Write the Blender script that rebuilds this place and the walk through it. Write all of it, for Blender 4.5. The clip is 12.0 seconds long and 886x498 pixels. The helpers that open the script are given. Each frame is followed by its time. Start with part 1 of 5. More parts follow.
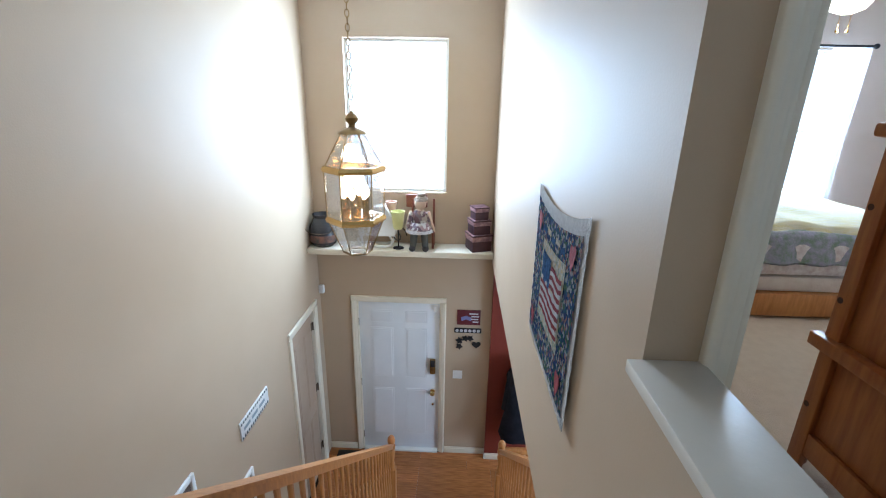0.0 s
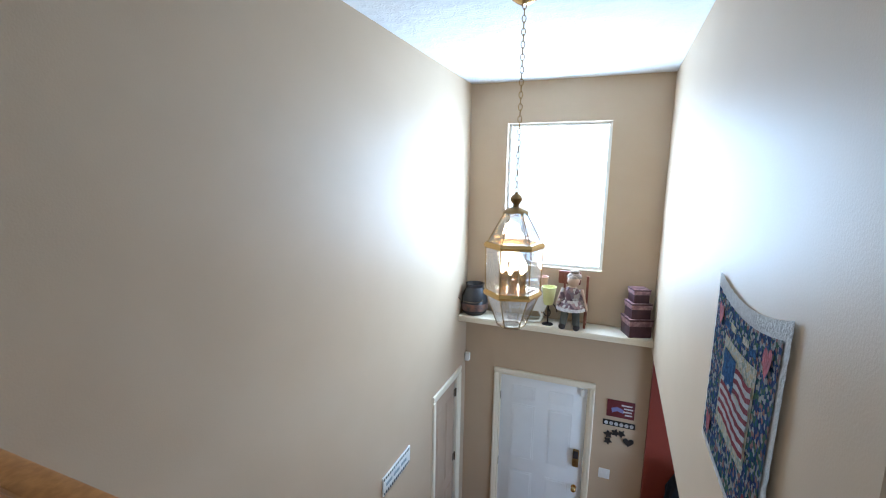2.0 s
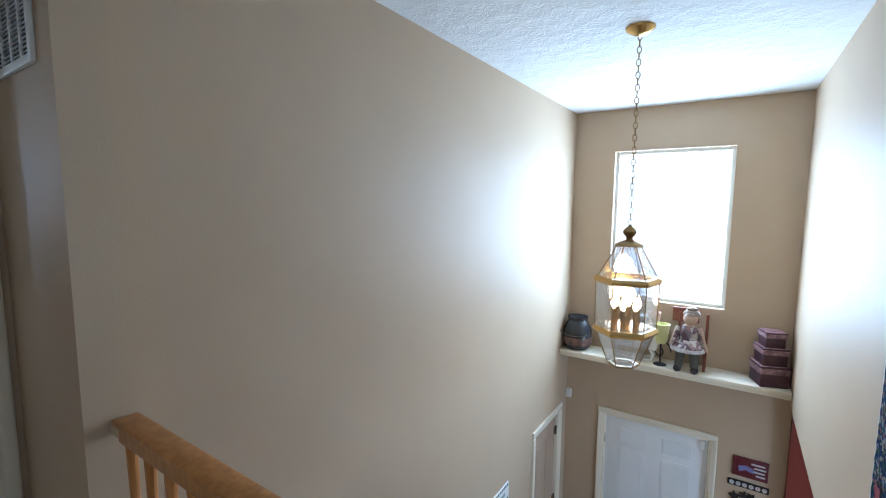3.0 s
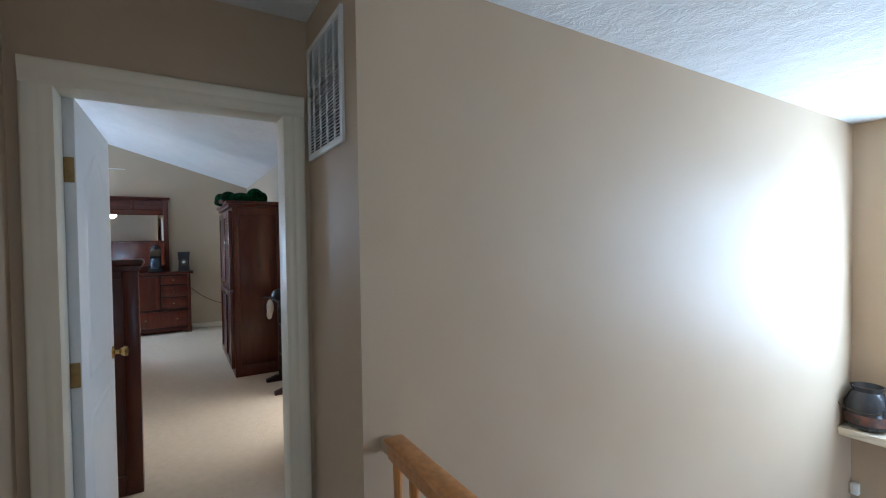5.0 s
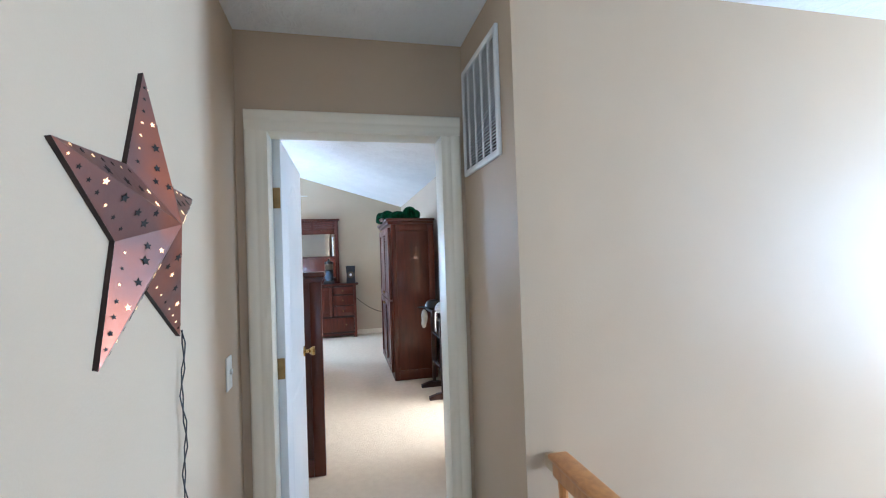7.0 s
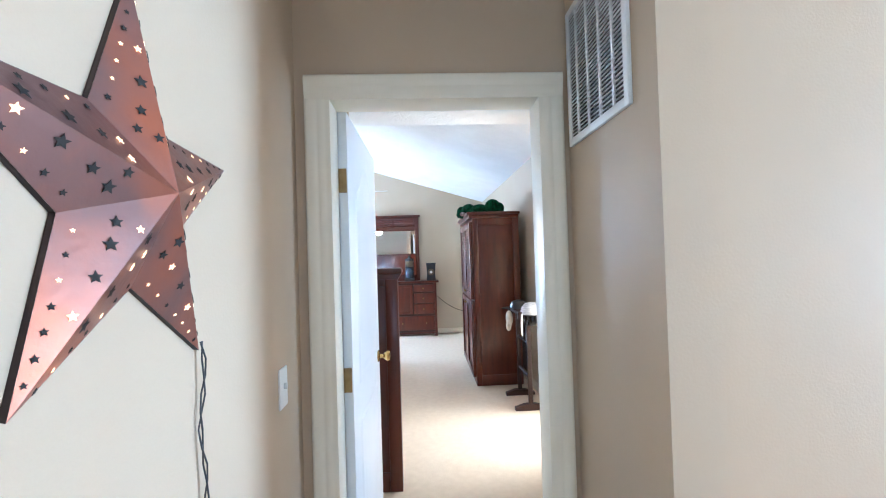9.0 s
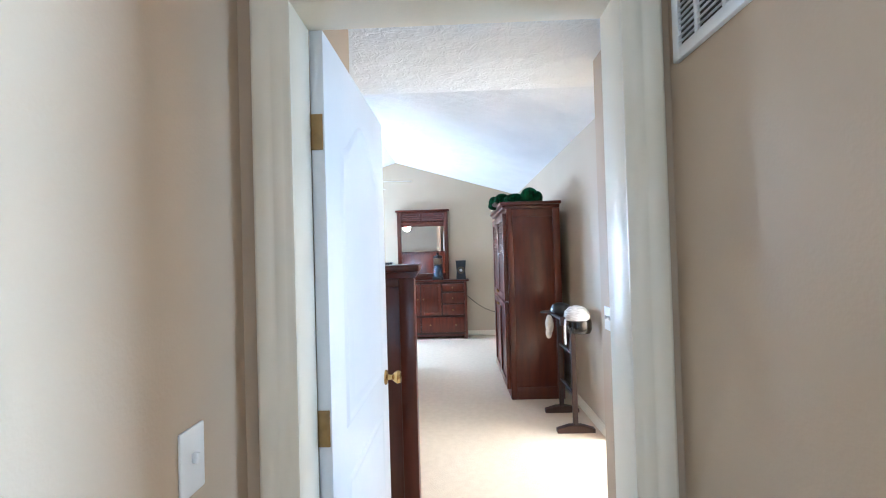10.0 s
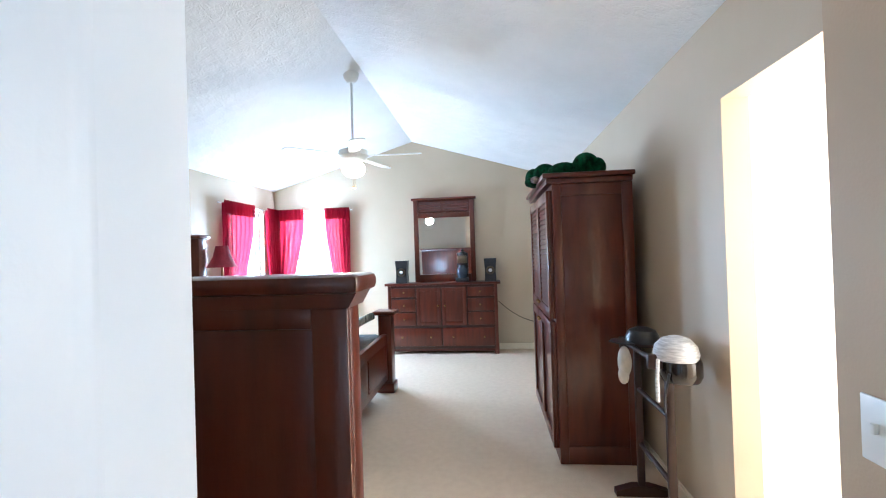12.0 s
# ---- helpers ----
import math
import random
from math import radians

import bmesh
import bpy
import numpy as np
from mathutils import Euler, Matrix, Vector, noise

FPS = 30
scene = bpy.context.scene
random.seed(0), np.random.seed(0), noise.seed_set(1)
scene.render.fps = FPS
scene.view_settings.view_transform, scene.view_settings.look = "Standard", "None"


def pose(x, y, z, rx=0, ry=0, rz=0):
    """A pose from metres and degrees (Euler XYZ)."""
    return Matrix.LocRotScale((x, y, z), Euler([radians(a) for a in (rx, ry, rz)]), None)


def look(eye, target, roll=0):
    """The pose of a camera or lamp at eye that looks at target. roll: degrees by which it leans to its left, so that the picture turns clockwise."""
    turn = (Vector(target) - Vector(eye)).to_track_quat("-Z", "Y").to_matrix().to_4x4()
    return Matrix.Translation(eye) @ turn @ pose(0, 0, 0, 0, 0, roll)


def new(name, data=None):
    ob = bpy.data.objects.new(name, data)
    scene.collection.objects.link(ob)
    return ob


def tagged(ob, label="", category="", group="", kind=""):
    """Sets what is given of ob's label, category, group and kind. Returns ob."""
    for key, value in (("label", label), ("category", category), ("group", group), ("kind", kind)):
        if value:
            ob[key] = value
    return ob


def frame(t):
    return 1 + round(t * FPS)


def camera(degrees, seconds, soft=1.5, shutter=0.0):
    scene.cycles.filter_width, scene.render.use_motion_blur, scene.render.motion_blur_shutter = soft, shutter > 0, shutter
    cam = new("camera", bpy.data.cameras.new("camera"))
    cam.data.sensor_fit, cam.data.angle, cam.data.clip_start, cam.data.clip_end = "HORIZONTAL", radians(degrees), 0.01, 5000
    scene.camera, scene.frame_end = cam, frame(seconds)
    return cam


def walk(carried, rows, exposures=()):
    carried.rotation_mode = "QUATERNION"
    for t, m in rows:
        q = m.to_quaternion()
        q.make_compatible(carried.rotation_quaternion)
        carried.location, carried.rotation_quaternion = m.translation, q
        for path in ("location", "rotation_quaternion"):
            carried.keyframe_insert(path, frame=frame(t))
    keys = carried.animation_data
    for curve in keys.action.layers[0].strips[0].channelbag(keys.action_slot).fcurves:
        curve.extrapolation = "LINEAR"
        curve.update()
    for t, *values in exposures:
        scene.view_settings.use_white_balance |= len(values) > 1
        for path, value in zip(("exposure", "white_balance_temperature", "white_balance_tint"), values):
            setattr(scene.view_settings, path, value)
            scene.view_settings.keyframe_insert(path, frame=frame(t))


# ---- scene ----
cam = camera(90.4, 12.0, soft=1.1)
PATH = [
    (0, (0.49, 0.44, 1.412), (0.419, 2.337, 0.784), 1.0),
    (0.5, (0.473, 0.431, 1.425), (0.286, 2.343, 0.873), 1.0),
    (1, (0.456, 0.408, 1.437), (0.117, 2.319, 0.956), 0.9),
    (1.5, (0.449, 0.391, 1.447), (-0.076, 2.275, 1.039), 0.8),
    (2, (0.432, 0.365, 1.454), (-0.288, 2.201, 1.125), 0.9),
    (2.5, (0.408, 0.323, 1.471), (-0.51, 2.081, 1.204), 0.7),
    (4.5, (0.287, 0.22, 1.502), (-1.292, 1.446, 1.437), -0.3),
    (5, (0.264, 0.194, 1.506), (-1.444, 1.234, 1.464), -0.8),
    (5.5, (0.256, 0.165, 1.508), (-1.545, 1.033, 1.485), -1.2),
    (6, (0.247, 0.155, 1.506), (-1.625, 0.861, 1.511), -1.5),
    (6.5, (0.245, 0.149, 1.505), (-1.671, 0.723, 1.524), -1.8),
    (7, (0.246, 0.141, 1.502), (-1.701, 0.594, 1.531), -1.9),
    (7.5, (0.25, 0.134, 1.502), (-1.72, 0.477, 1.53), -1.9),
    (9.5, (-0.381, 0.189, 1.47), (-2.381, 0.203, 1.505), -1.7),
    (10, (-0.685, 0.213, 1.457), (-2.684, 0.161, 1.486), -1.65),
    (10.5, (-1.048, 0.224, 1.453), (-3.047, 0.174, 1.461), -1.7),
    (11, (-1.401, 0.251, 1.449), (-3.4, 0.187, 1.452), -1.8),
    (11.5, (-1.738, 0.28, 1.446), (-3.734, 0.151, 1.459), -1.8),
    (12, (-2.045, 0.3, 1.454), (-4.035, 0.094, 1.473), -1.8),
]
walk(cam, [(t, look(e, g, r)) for t, e, g, r in PATH],
     exposures=[(0, -0.72, 5350, 6), (1.2, -0.75, 5300, 6), (2.7, -0.95, 5150, 4), (4.4, -1.25, 5250, 5), (5.0, -0.8, 5200, 5), (6.5, 0.15, 5000, 5), (7.7, 0.55, 4900, 5), (9.3, 0.8, 4940, 5), (10.5, 0.58, 5060, 5), (11.0, 0.38, 5150, 5), (12, 0.36, 5200, 5)])

# ---- world and light ----
world = bpy.data.worlds.new("sky")
scene.world = world
world.use_nodes = True
sky = world.node_tree.nodes.new("ShaderNodeTexSky")
sky.sky_type = "NISHITA"
sky.sun_disc = False
sky.sun_elevation, sky.sun_rotation = radians(48), radians(20)
world.node_tree.links.new(sky.outputs[0], world.node_tree.nodes["Background"].inputs[0])
world.node_tree.nodes["Background"].inputs[1].default_value = 0.12
SUN = bpy.data.lights.new("sun", "SUN")
SUN.energy, SUN.angle, SUN.color = 2.5, radians(0.5), (1, 0.95, 0.88)
new("sun", SUN).matrix_world = look((0, 0, 0), (0.25, 0.62, -0.74))


def window_and_fill_light(eye, target, w, h, power, color=(0.68, 0.83, 1.0)):
    l = bpy.data.lights.new("window_and_fill_light", "AREA")
    l.shape, l.size, l.size_y, l.energy, l.color = "RECTANGLE", w, h, power, color
    new("window_and_fill_light", l).matrix_world = look(eye, target)


window_and_fill_light((-0.19, 5.27, 1.265), (-0.19, 4.0, 1.265), 1.04, 1.52, 265)
window_and_fill_light((-8.80, -2.42, 1.45), (-7.0, -2.42, 1.45), 0.85, 1.4, 200)
window_and_fill_light((-7.87, -3.17, 1.45), (-7.87, -2.0, 1.45), 0.85, 1.4, 200)
window_and_fill_light((-3.75, 3.25, 1.5), (-3.75, 1.5, 1.3), 1.4, 1.5, 160, (1.0, 0.9, 0.78))
window_and_fill_light((3.95, 5.25, 1.2), (3.95, 4.0, 1.1), 0.9, 1.5, 210)
# weak fill lamp at the unseen hall end, added for the star wall
window_and_fill_light((2.24, 0.4, 1.5), (0.5, 0.3, 1.4), 0.8, 1.3, 6)
# lamp in the closet, added to brighten the open bedroom door
window_and_fill_light((-2.25, 2.24, 1.5), (-2.25, 1.0, 1.4), 0.75, 1.3, 23)
# invented lamp in the lower room, added to brighten the dark foyer
window_and_fill_light((3.66, 3.4, -1.5), (1.5, 3.6, -1.9), 1.5, 1.3, 150)


def bulb_light(p, power, color=(1.0, 0.72, 0.42), r=0.02):
    l = bpy.data.lights.new("bulb_light", "POINT")
    l.energy, l.color, l.shadow_soft_size = power, color, r
    new("bulb_light", l).location = p


# ---- materials ----
def material(name, color, rough=0.5, metal=0.0, second=None, scale=8.0, bump=0.0, bump_scale=60.0, spec=0.5, stretch=(1, 1, 1),
             rand=0.0, emit=None, emit_strength=0.0, coat=0.0):
    m = bpy.data.materials.new(name)
    m.use_nodes = True
    nt = m.node_tree
    b = nt.nodes["Principled BSDF"]
    b.inputs["Roughness"].default_value = rough
    b.inputs["Metallic"].default_value = metal
    b.inputs["Specular IOR Level"].default_value = spec
    b.inputs["Coat Weight"].default_value = coat
    tc = nt.nodes.new("ShaderNodeTexCoord")
    mp = nt.nodes.new("ShaderNodeMapping")
    mp.inputs["Scale"].default_value = stretch
    nt.links.new(tc.outputs["Object"], mp.inputs[0])
    if second is None:
        second = tuple(c * 0.9 for c in color)
    n = nt.nodes.new("ShaderNodeTexNoise")
    n.inputs["Scale"].default_value = scale
    n.inputs["Detail"].default_value = 6
    nt.links.new(mp.outputs[0], n.inputs[0])
    ramp = nt.nodes.new("ShaderNodeValToRGB")
    ramp.color_ramp.elements[0].position, ramp.color_ramp.elements[1].position = 0.35, 0.65
    ramp.color_ramp.elements[0].color = (*second, 1)
    ramp.color_ramp.elements[1].color = (*color, 1)
    nt.links.new(n.outputs[0], ramp.inputs[0])
    last = ramp.outputs[0]
    if rand:
        oi = nt.nodes.new("ShaderNodeObjectInfo")
        mr = nt.nodes.new("ShaderNodeMapRange")
        mr.inputs[3].default_value, mr.inputs[4].default_value = 1 - rand, 1 + rand
        nt.links.new(oi.outputs["Random"], mr.inputs[0])
        hs = nt.nodes.new("ShaderNodeHueSaturation")
        nt.links.new(mr.outputs[0], hs.inputs["Value"])
        nt.links.new(last, hs.inputs["Color"])
        last = hs.outputs[0]
    nt.links.new(last, b.inputs["Base Color"])
    if bump:
        n2 = nt.nodes.new("ShaderNodeTexNoise")
        n2.inputs["Scale"].default_value = bump_scale
        n2.inputs["Detail"].default_value = 4
        nt.links.new(mp.outputs[0], n2.inputs[0])
        bp = nt.nodes.new("ShaderNodeBump")
        bp.inputs["Strength"].default_value = bump
        bp.inputs["Distance"].default_value = 0.01
        nt.links.new(n2.outputs[0], bp.inputs["Height"])
        nt.links.new(bp.outputs[0], b.inputs["Normal"])
    if emit:
        b.inputs["Emission Color"].default_value = (*emit, 1)
        b.inputs["Emission Strength"].default_value = emit_strength
    return m


def glass(name, rough=0.0, tint=(1, 1, 1), gloss=0.05):
    m = bpy.data.materials.new(name)
    m.use_nodes = True
    nt = m.node_tree
    nt.nodes.remove(nt.nodes["Principled BSDF"])
    tr = nt.nodes.new("ShaderNodeBsdfTransparent")
    tr.inputs[0].default_value = (*tint, 1)
    gl = nt.nodes.new("ShaderNodeBsdfGlossy")
    gl.inputs["Roughness"].default_value = rough
    mix = nt.nodes.new("ShaderNodeMixShader")
    mix.inputs[0].default_value = gloss
    nt.links.new(tr.outputs[0], mix.inputs[1])
    nt.links.new(gl.outputs[0], mix.inputs[2])
    nt.links.new(mix.outputs[0], nt.nodes["Material Output"].inputs[0])
    return m


def sheer(name, color, through_light):
    m = bpy.data.materials.new(name)
    m.use_nodes = True
    nt = m.node_tree
    nt.nodes.remove(nt.nodes["Principled BSDF"])
    d = nt.nodes.new("ShaderNodeBsdfDiffuse")
    t = nt.nodes.new("ShaderNodeBsdfTranslucent")
    tr = nt.nodes.new("ShaderNodeBsdfTransparent")
    wv = nt.nodes.new("ShaderNodeTexNoise")
    wv.inputs["Scale"].default_value = 90
    ramp = nt.nodes.new("ShaderNodeValToRGB")
    ramp.color_ramp.elements[0].color = (*[c * 0.8 for c in color], 1)
    ramp.color_ramp.elements[1].color = (*color, 1)
    nt.links.new(wv.outputs[0], ramp.inputs[0])
    for s in (d, t):
        nt.links.new(ramp.outputs[0], s.inputs[0])
    m1, m2 = nt.nodes.new("ShaderNodeMixShader"), nt.nodes.new("ShaderNodeMixShader")
    m1.inputs[0].default_value, m2.inputs[0].default_value = 0.5, through_light
    nt.links.new(d.outputs[0], m1.inputs[1])
    nt.links.new(t.outputs[0], m1.inputs[2])
    nt.links.new(m1.outputs[0], m2.inputs[1])
    nt.links.new(tr.outputs[0], m2.inputs[2])
    nt.links.new(m2.outputs[0], nt.nodes["Material Output"].inputs[0])
    return m


def ceiling_material():
    m = material("stomped_ceiling", (0.8, 0.8, 0.79), 0.85, second=(0.76, 0.76, 0.75), scale=3)
    nt = m.node_tree
    b = nt.nodes["Principled BSDF"]
    tc = nt.nodes.new("ShaderNodeTexCoord")
    n = nt.nodes.new("ShaderNodeTexNoise")
    n.inputs["Scale"].default_value, n.inputs["Detail"].default_value, n.inputs["Distortion"].default_value = 16, 3, 2.5
    v = nt.nodes.new("ShaderNodeTexVoronoi")
    v.inputs["Scale"].default_value = 9
    add = nt.nodes.new("ShaderNodeMath")
    nt.links.new(tc.outputs["Object"], n.inputs[0])
    nt.links.new(tc.outputs["Object"], v.inputs[0])
    nt.links.new(n.outputs[0], add.inputs[0])
    nt.links.new(v.outputs[0], add.inputs[1])
    bp = nt.nodes.new("ShaderNodeBump")
    bp.inputs["Strength"].default_value, bp.inputs["Distance"].default_value = 0.55, 0.012
    nt.links.new(add.outputs[0], bp.inputs["Height"])
    nt.links.new(bp.outputs[0], b.inputs["Normal"])
    return m


PAINT = material("tan_paint", (0.505, 0.39, 0.27), 0.54, second=(0.49, 0.375, 0.256), scale=2.5, bump=0.06, bump_scale=140, spec=0.2)
GOLD_PAINT = material("warm_tan_paint", (0.52, 0.43, 0.31), 0.5, second=(0.5, 0.41, 0.29), scale=2.5, bump=0.06, bump_scale=140)
RED_PAINT = material("brick_red_paint", (0.19, 0.026, 0.011), 0.6, second=(0.17, 0.022, 0.01), scale=3, bump=0.05, bump_scale=120)
TRIM = material("white_trim_paint", (0.82, 0.745, 0.6), 0.34, second=(0.79, 0.715, 0.565), scale=5, bump=0.03, bump_scale=80)
DOORW = material("white_door_paint", (0.8, 0.81, 0.82), 0.34, second=(0.77, 0.78, 0.79), scale=4, bump=0.05, bump_scale=100)
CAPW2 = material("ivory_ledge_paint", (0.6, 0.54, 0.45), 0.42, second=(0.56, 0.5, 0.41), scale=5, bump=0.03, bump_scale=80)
# tan holds the shade and warm bounce on a white door
SHADED_DOOR = material("shaded_door_tan", (0.46, 0.35, 0.25), 0.45, second=(0.43, 0.32, 0.23), scale=4, bump=0.04, bump_scale=90)
CEIL = ceiling_material()
CARPET = material("beige_carpet", (0.72, 0.595, 0.45), 0.95, second=(0.68, 0.555, 0.415), scale=18, bump=0.7, bump_scale=240, spec=0.1)
OAK = material("honey_oak", (0.55, 0.245, 0.07), 0.38, second=(0.42, 0.17, 0.045), scale=6, stretch=(8, 8, 1.2), bump=0.05, bump_scale=30)
PLANKW = material("laminate_plank", (0.5, 0.2, 0.06), 0.28, second=(0.3, 0.105, 0.028), scale=5, stretch=(1.2, 12, 12), rand=0.22, coat=0.15)
PINE = material("orange_pine", (0.42, 0.15, 0.035), 0.38, second=(0.3, 0.09, 0.02), scale=4, stretch=(9, 9, 1.0), bump=0.06, bump_scale=25)
CHERRY = material("dark_cherry_wood", (0.105, 0.018, 0.006), 0.28, second=(0.065, 0.011, 0.0045), scale=3.5, stretch=(6, 6, 0.9), bump=0.06, bump_scale=30, coat=0.15, rand=0.1)
BRASS = material("polished_brass", (0.62, 0.42, 0.16), 0.25, 1.0, second=(0.5, 0.33, 0.12), scale=12)
# dark wood of the rack; on the dresser, painted shade between drawer fronts
CARCASS = material("dark_wood_and_gap_shade", (0.03, 0.008, 0.005), 0.5, second=(0.022, 0.006, 0.004), scale=6)
OLDBRASS = material("antique_brass", (0.36, 0.24, 0.1), 0.38, 1.0, second=(0.25, 0.16, 0.07), scale=20)
STEEL = material("dark_hinge_metal", (0.2, 0.16, 0.11), 0.4, 1.0, second=(0.14, 0.11, 0.08), scale=30)
IRON = material("black_iron", (0.02, 0.02, 0.022), 0.5, 0.4, second=(0.035, 0.03, 0.03), scale=30)
BLACK = material("black_plastic", (0.015, 0.015, 0.017), 0.35, second=(0.025, 0.025, 0.028), scale=20)
WHITE = material("white_plastic", (0.78, 0.77, 0.74), 0.4, second=(0.74, 0.73, 0.7), scale=10)
GLASS = glass("clear_glass", 0.03, (0.97, 0.98, 1.0), 0.3)
PANE = glass("window_glass")
MIRROR = material("mirror_glass", (0.92, 0.93, 0.93), 0.01, 1.0, second=(0.92, 0.93, 0.93))
# near black, painted shade for grille and star holes; also the subfloor
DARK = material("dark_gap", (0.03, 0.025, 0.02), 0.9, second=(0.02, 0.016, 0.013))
FLAME = material("lit_bulb", (1, 0.9, 0.7), 0.4, emit=(1.0, 0.76, 0.44), emit_strength=30)
FAIRY = material("fairy_bulb", (1, 0.85, 0.6), 0.4, emit=(1.0, 0.55, 0.22), emit_strength=1.6)
CREAM = material("cream_candle_sleeve", (0.75, 0.55, 0.28), 0.5, second=(0.7, 0.5, 0.22))
COPPER = material("rusty_copper_tin", (0.35, 0.105, 0.05), 0.36, 0.5, second=(0.19, 0.1, 0.085), scale=6, bump=0.1, bump_scale=50)
# tin colour darkened for the shadow side of the star's edge
SHADED_TIN = material("shaded_edge_tin", (0.05, 0.03, 0.025), 0.5, 0.5, second=(0.03, 0.02, 0.018), scale=20)
GLOW = material("bright_hazy_sky", (0.9, 0.95, 1), 1.0, emit=(0.88, 0.96, 1.0), emit_strength=2.2)
REDCLOTH = sheer("sheer_red_curtain", (0.24, 0.006, 0.018), 0.03)
WHITECLOTH = sheer("sheer_white_curtain", (0.85, 0.85, 0.88), 0.45)


# ---- builders ----
def bm_new():
    return bmesh.new()


def addbox(bm, x0, x1, y0, y1, z0, z1, bev=0.0):
    xs, ys, zs = sorted((x0, x1)), sorted((y0, y1)), sorted((z0, z1))
    r = bmesh.ops.create_cube(bm, size=1.0)
    for v in r["verts"]:
        v.co = Vector((xs[0] + (v.co.x + 0.5) * (xs[1] - xs[0]), ys[0] + (v.co.y + 0.5) * (ys[1] - ys[0]), zs[0] + (v.co.z + 0.5) * (zs[1] - zs[0])))
    if bev:
        es = list({e for v in r["verts"] for e in v.link_edges})
        bmesh.ops.bevel(bm, geom=es, offset=bev, segments=2, profile=0.5, affect="EDGES")
    return bm


def box(*a):
    return addbox(bm_new(), *a)


def addrod(bm, p0, p1, r0, r1=None, seg=12):
    r1 = r0 if r1 is None else r1
    p0, p1 = Vector(p0), Vector(p1)
    d = p1 - p0
    m = Matrix.Translation((p0 + p1) / 2) @ d.to_track_quat("Z", "Y").to_matrix().to_4x4()
    bmesh.ops.create_cone(bm, cap_ends=True, segments=seg, radius1=max(r0, 1e-4), radius2=max(r1, 1e-4), depth=d.length, matrix=m)
    return bm


def rod(*a, **k):
    return addrod(bm_new(), *a, **k)


def addlathe(bm, prof, c, seg=20, m=None):
    """prof: (radius, height) rows, turned about a vertical line through c."""
    m = m or Matrix.Identity(4)
    rings = []
    for r, h in prof:
        rings.append([bm.verts.new(m @ Vector((c[0] + max(r, 1e-4) * math.cos(2 * math.pi * k / seg), c[1] + max(r, 1e-4) * math.sin(2 * math.pi * k / seg), c[2] + h))) for k in range(seg)])
    for a, b in zip(rings, rings[1:]):
        for k in range(seg):
            bm.faces.new((a[k], a[(k + 1) % seg], b[(k + 1) % seg], b[k]))
    bm.faces.new(rings[0][::-1])
    bm.faces.new(rings[-1])
    return bm


def lathe(*a, **k):
    return addlathe(bm_new(), *a, **k)


def addball(bm, c, r, seg=14):
    r = (r, r, r) if not isinstance(r, tuple) else r
    bmesh.ops.create_uvsphere(bm, u_segments=seg, v_segments=max(8, seg // 2 + 2), radius=1.0, matrix=Matrix.LocRotScale(c, None, r))
    return bm


def addtube(bm, pts, r, seg=8):
    pts = [Vector(p) for p in pts]
    for a, b in zip(pts, pts[1:]):
        addrod(bm, a, b, r, r, seg)
    for p in pts[1:-1]:
        bmesh.ops.create_icosphere(bm, subdivisions=1, radius=r * 1.02, matrix=Matrix.Translation(p))
    return bm


def prism(poly, axis, a, b):
    """A flat outline (two coordinates a point) drawn out along an axis from a to b."""
    bm = bm_new()

    def put(u, v, w):
        return {"x": (w, u, v), "y": (u, w, v), "z": (u, v, w)}[axis]
    lo = [bm.verts.new(put(u, v, a)) for u, v in poly]
    hi = [bm.verts.new(put(u, v, b)) for u, v in poly]
    n = len(poly)
    bm.faces.new(lo)
    bm.faces.new(hi[::-1])
    for k in range(n):
        bm.faces.new((lo[k], hi[k], hi[(k + 1) % n], lo[(k + 1) % n]))
    bmesh.ops.recalc_face_normals(bm, faces=bm.faces)
    return bm


def mesh_of(name, bm, mat, smooth=None):
    bmesh.ops.recalc_face_normals(bm, faces=bm.faces)
    me = bpy.data.meshes.new(name)
    bm.to_mesh(me)
    bm.free()
    me.materials.append(mat)
    if smooth:
        me.shade_smooth()
        me.set_sharp_from_angle(angle=radians(smooth))
    return me


def thing(name, at, label, category, group="", kind=""):
    ob = new(name)
    ob.location = at
    ob.empty_display_size = 0.1
    return tagged(ob, label, category, group, kind)


def part(name, bm, mat, parent, label="", smooth=35):
    ob = new(name, mesh_of(name, bm, mat, smooth))
    ob.parent = parent
    ob.matrix_parent_inverse = Matrix.Translation(-parent.location) if parent.data is None else Matrix.Identity(4)
    if label:
        ob["label"] = label
    return ob


def single(name, bm, mat, label, category, group="", kind="", smooth=35):
    return tagged(new(name, mesh_of(name, bm, mat, smooth)), label, category, group, kind)


def wall(name, axis, face, back, a0, a1, z0, z1, mat, label, holes=()):
    """A wall square to an axis, from face to back, with openings (a from, a to, z from, z to) through it."""
    bm = bm_new()
    cuts = sorted({a0, a1, *[h[0] for h in holes], *[h[1] for h in holes]})

    def slab(s0, s1, q0, q1):
        if s1 - s0 > 1e-4 and q1 - q0 > 1e-4:
            if axis == "x":
                addbox(bm, face, back, s0, s1, q0, q1)
            else:
                addbox(bm, s0, s1, face, back, q0, q1)
    for s0, s1 in zip(cuts, cuts[1:]):
        mid = (s0 + s1) / 2
        hs = sorted([(h[2], h[3]) for h in holes if h[0] < mid < h[1]])
        low = z0
        for q0, q1 in hs:
            slab(s0, s1, low, q0)
            low = q1
        slab(s0, s1, low, z1)
    return single(name, bm, mat, label, "wall", kind="structure", smooth=None)


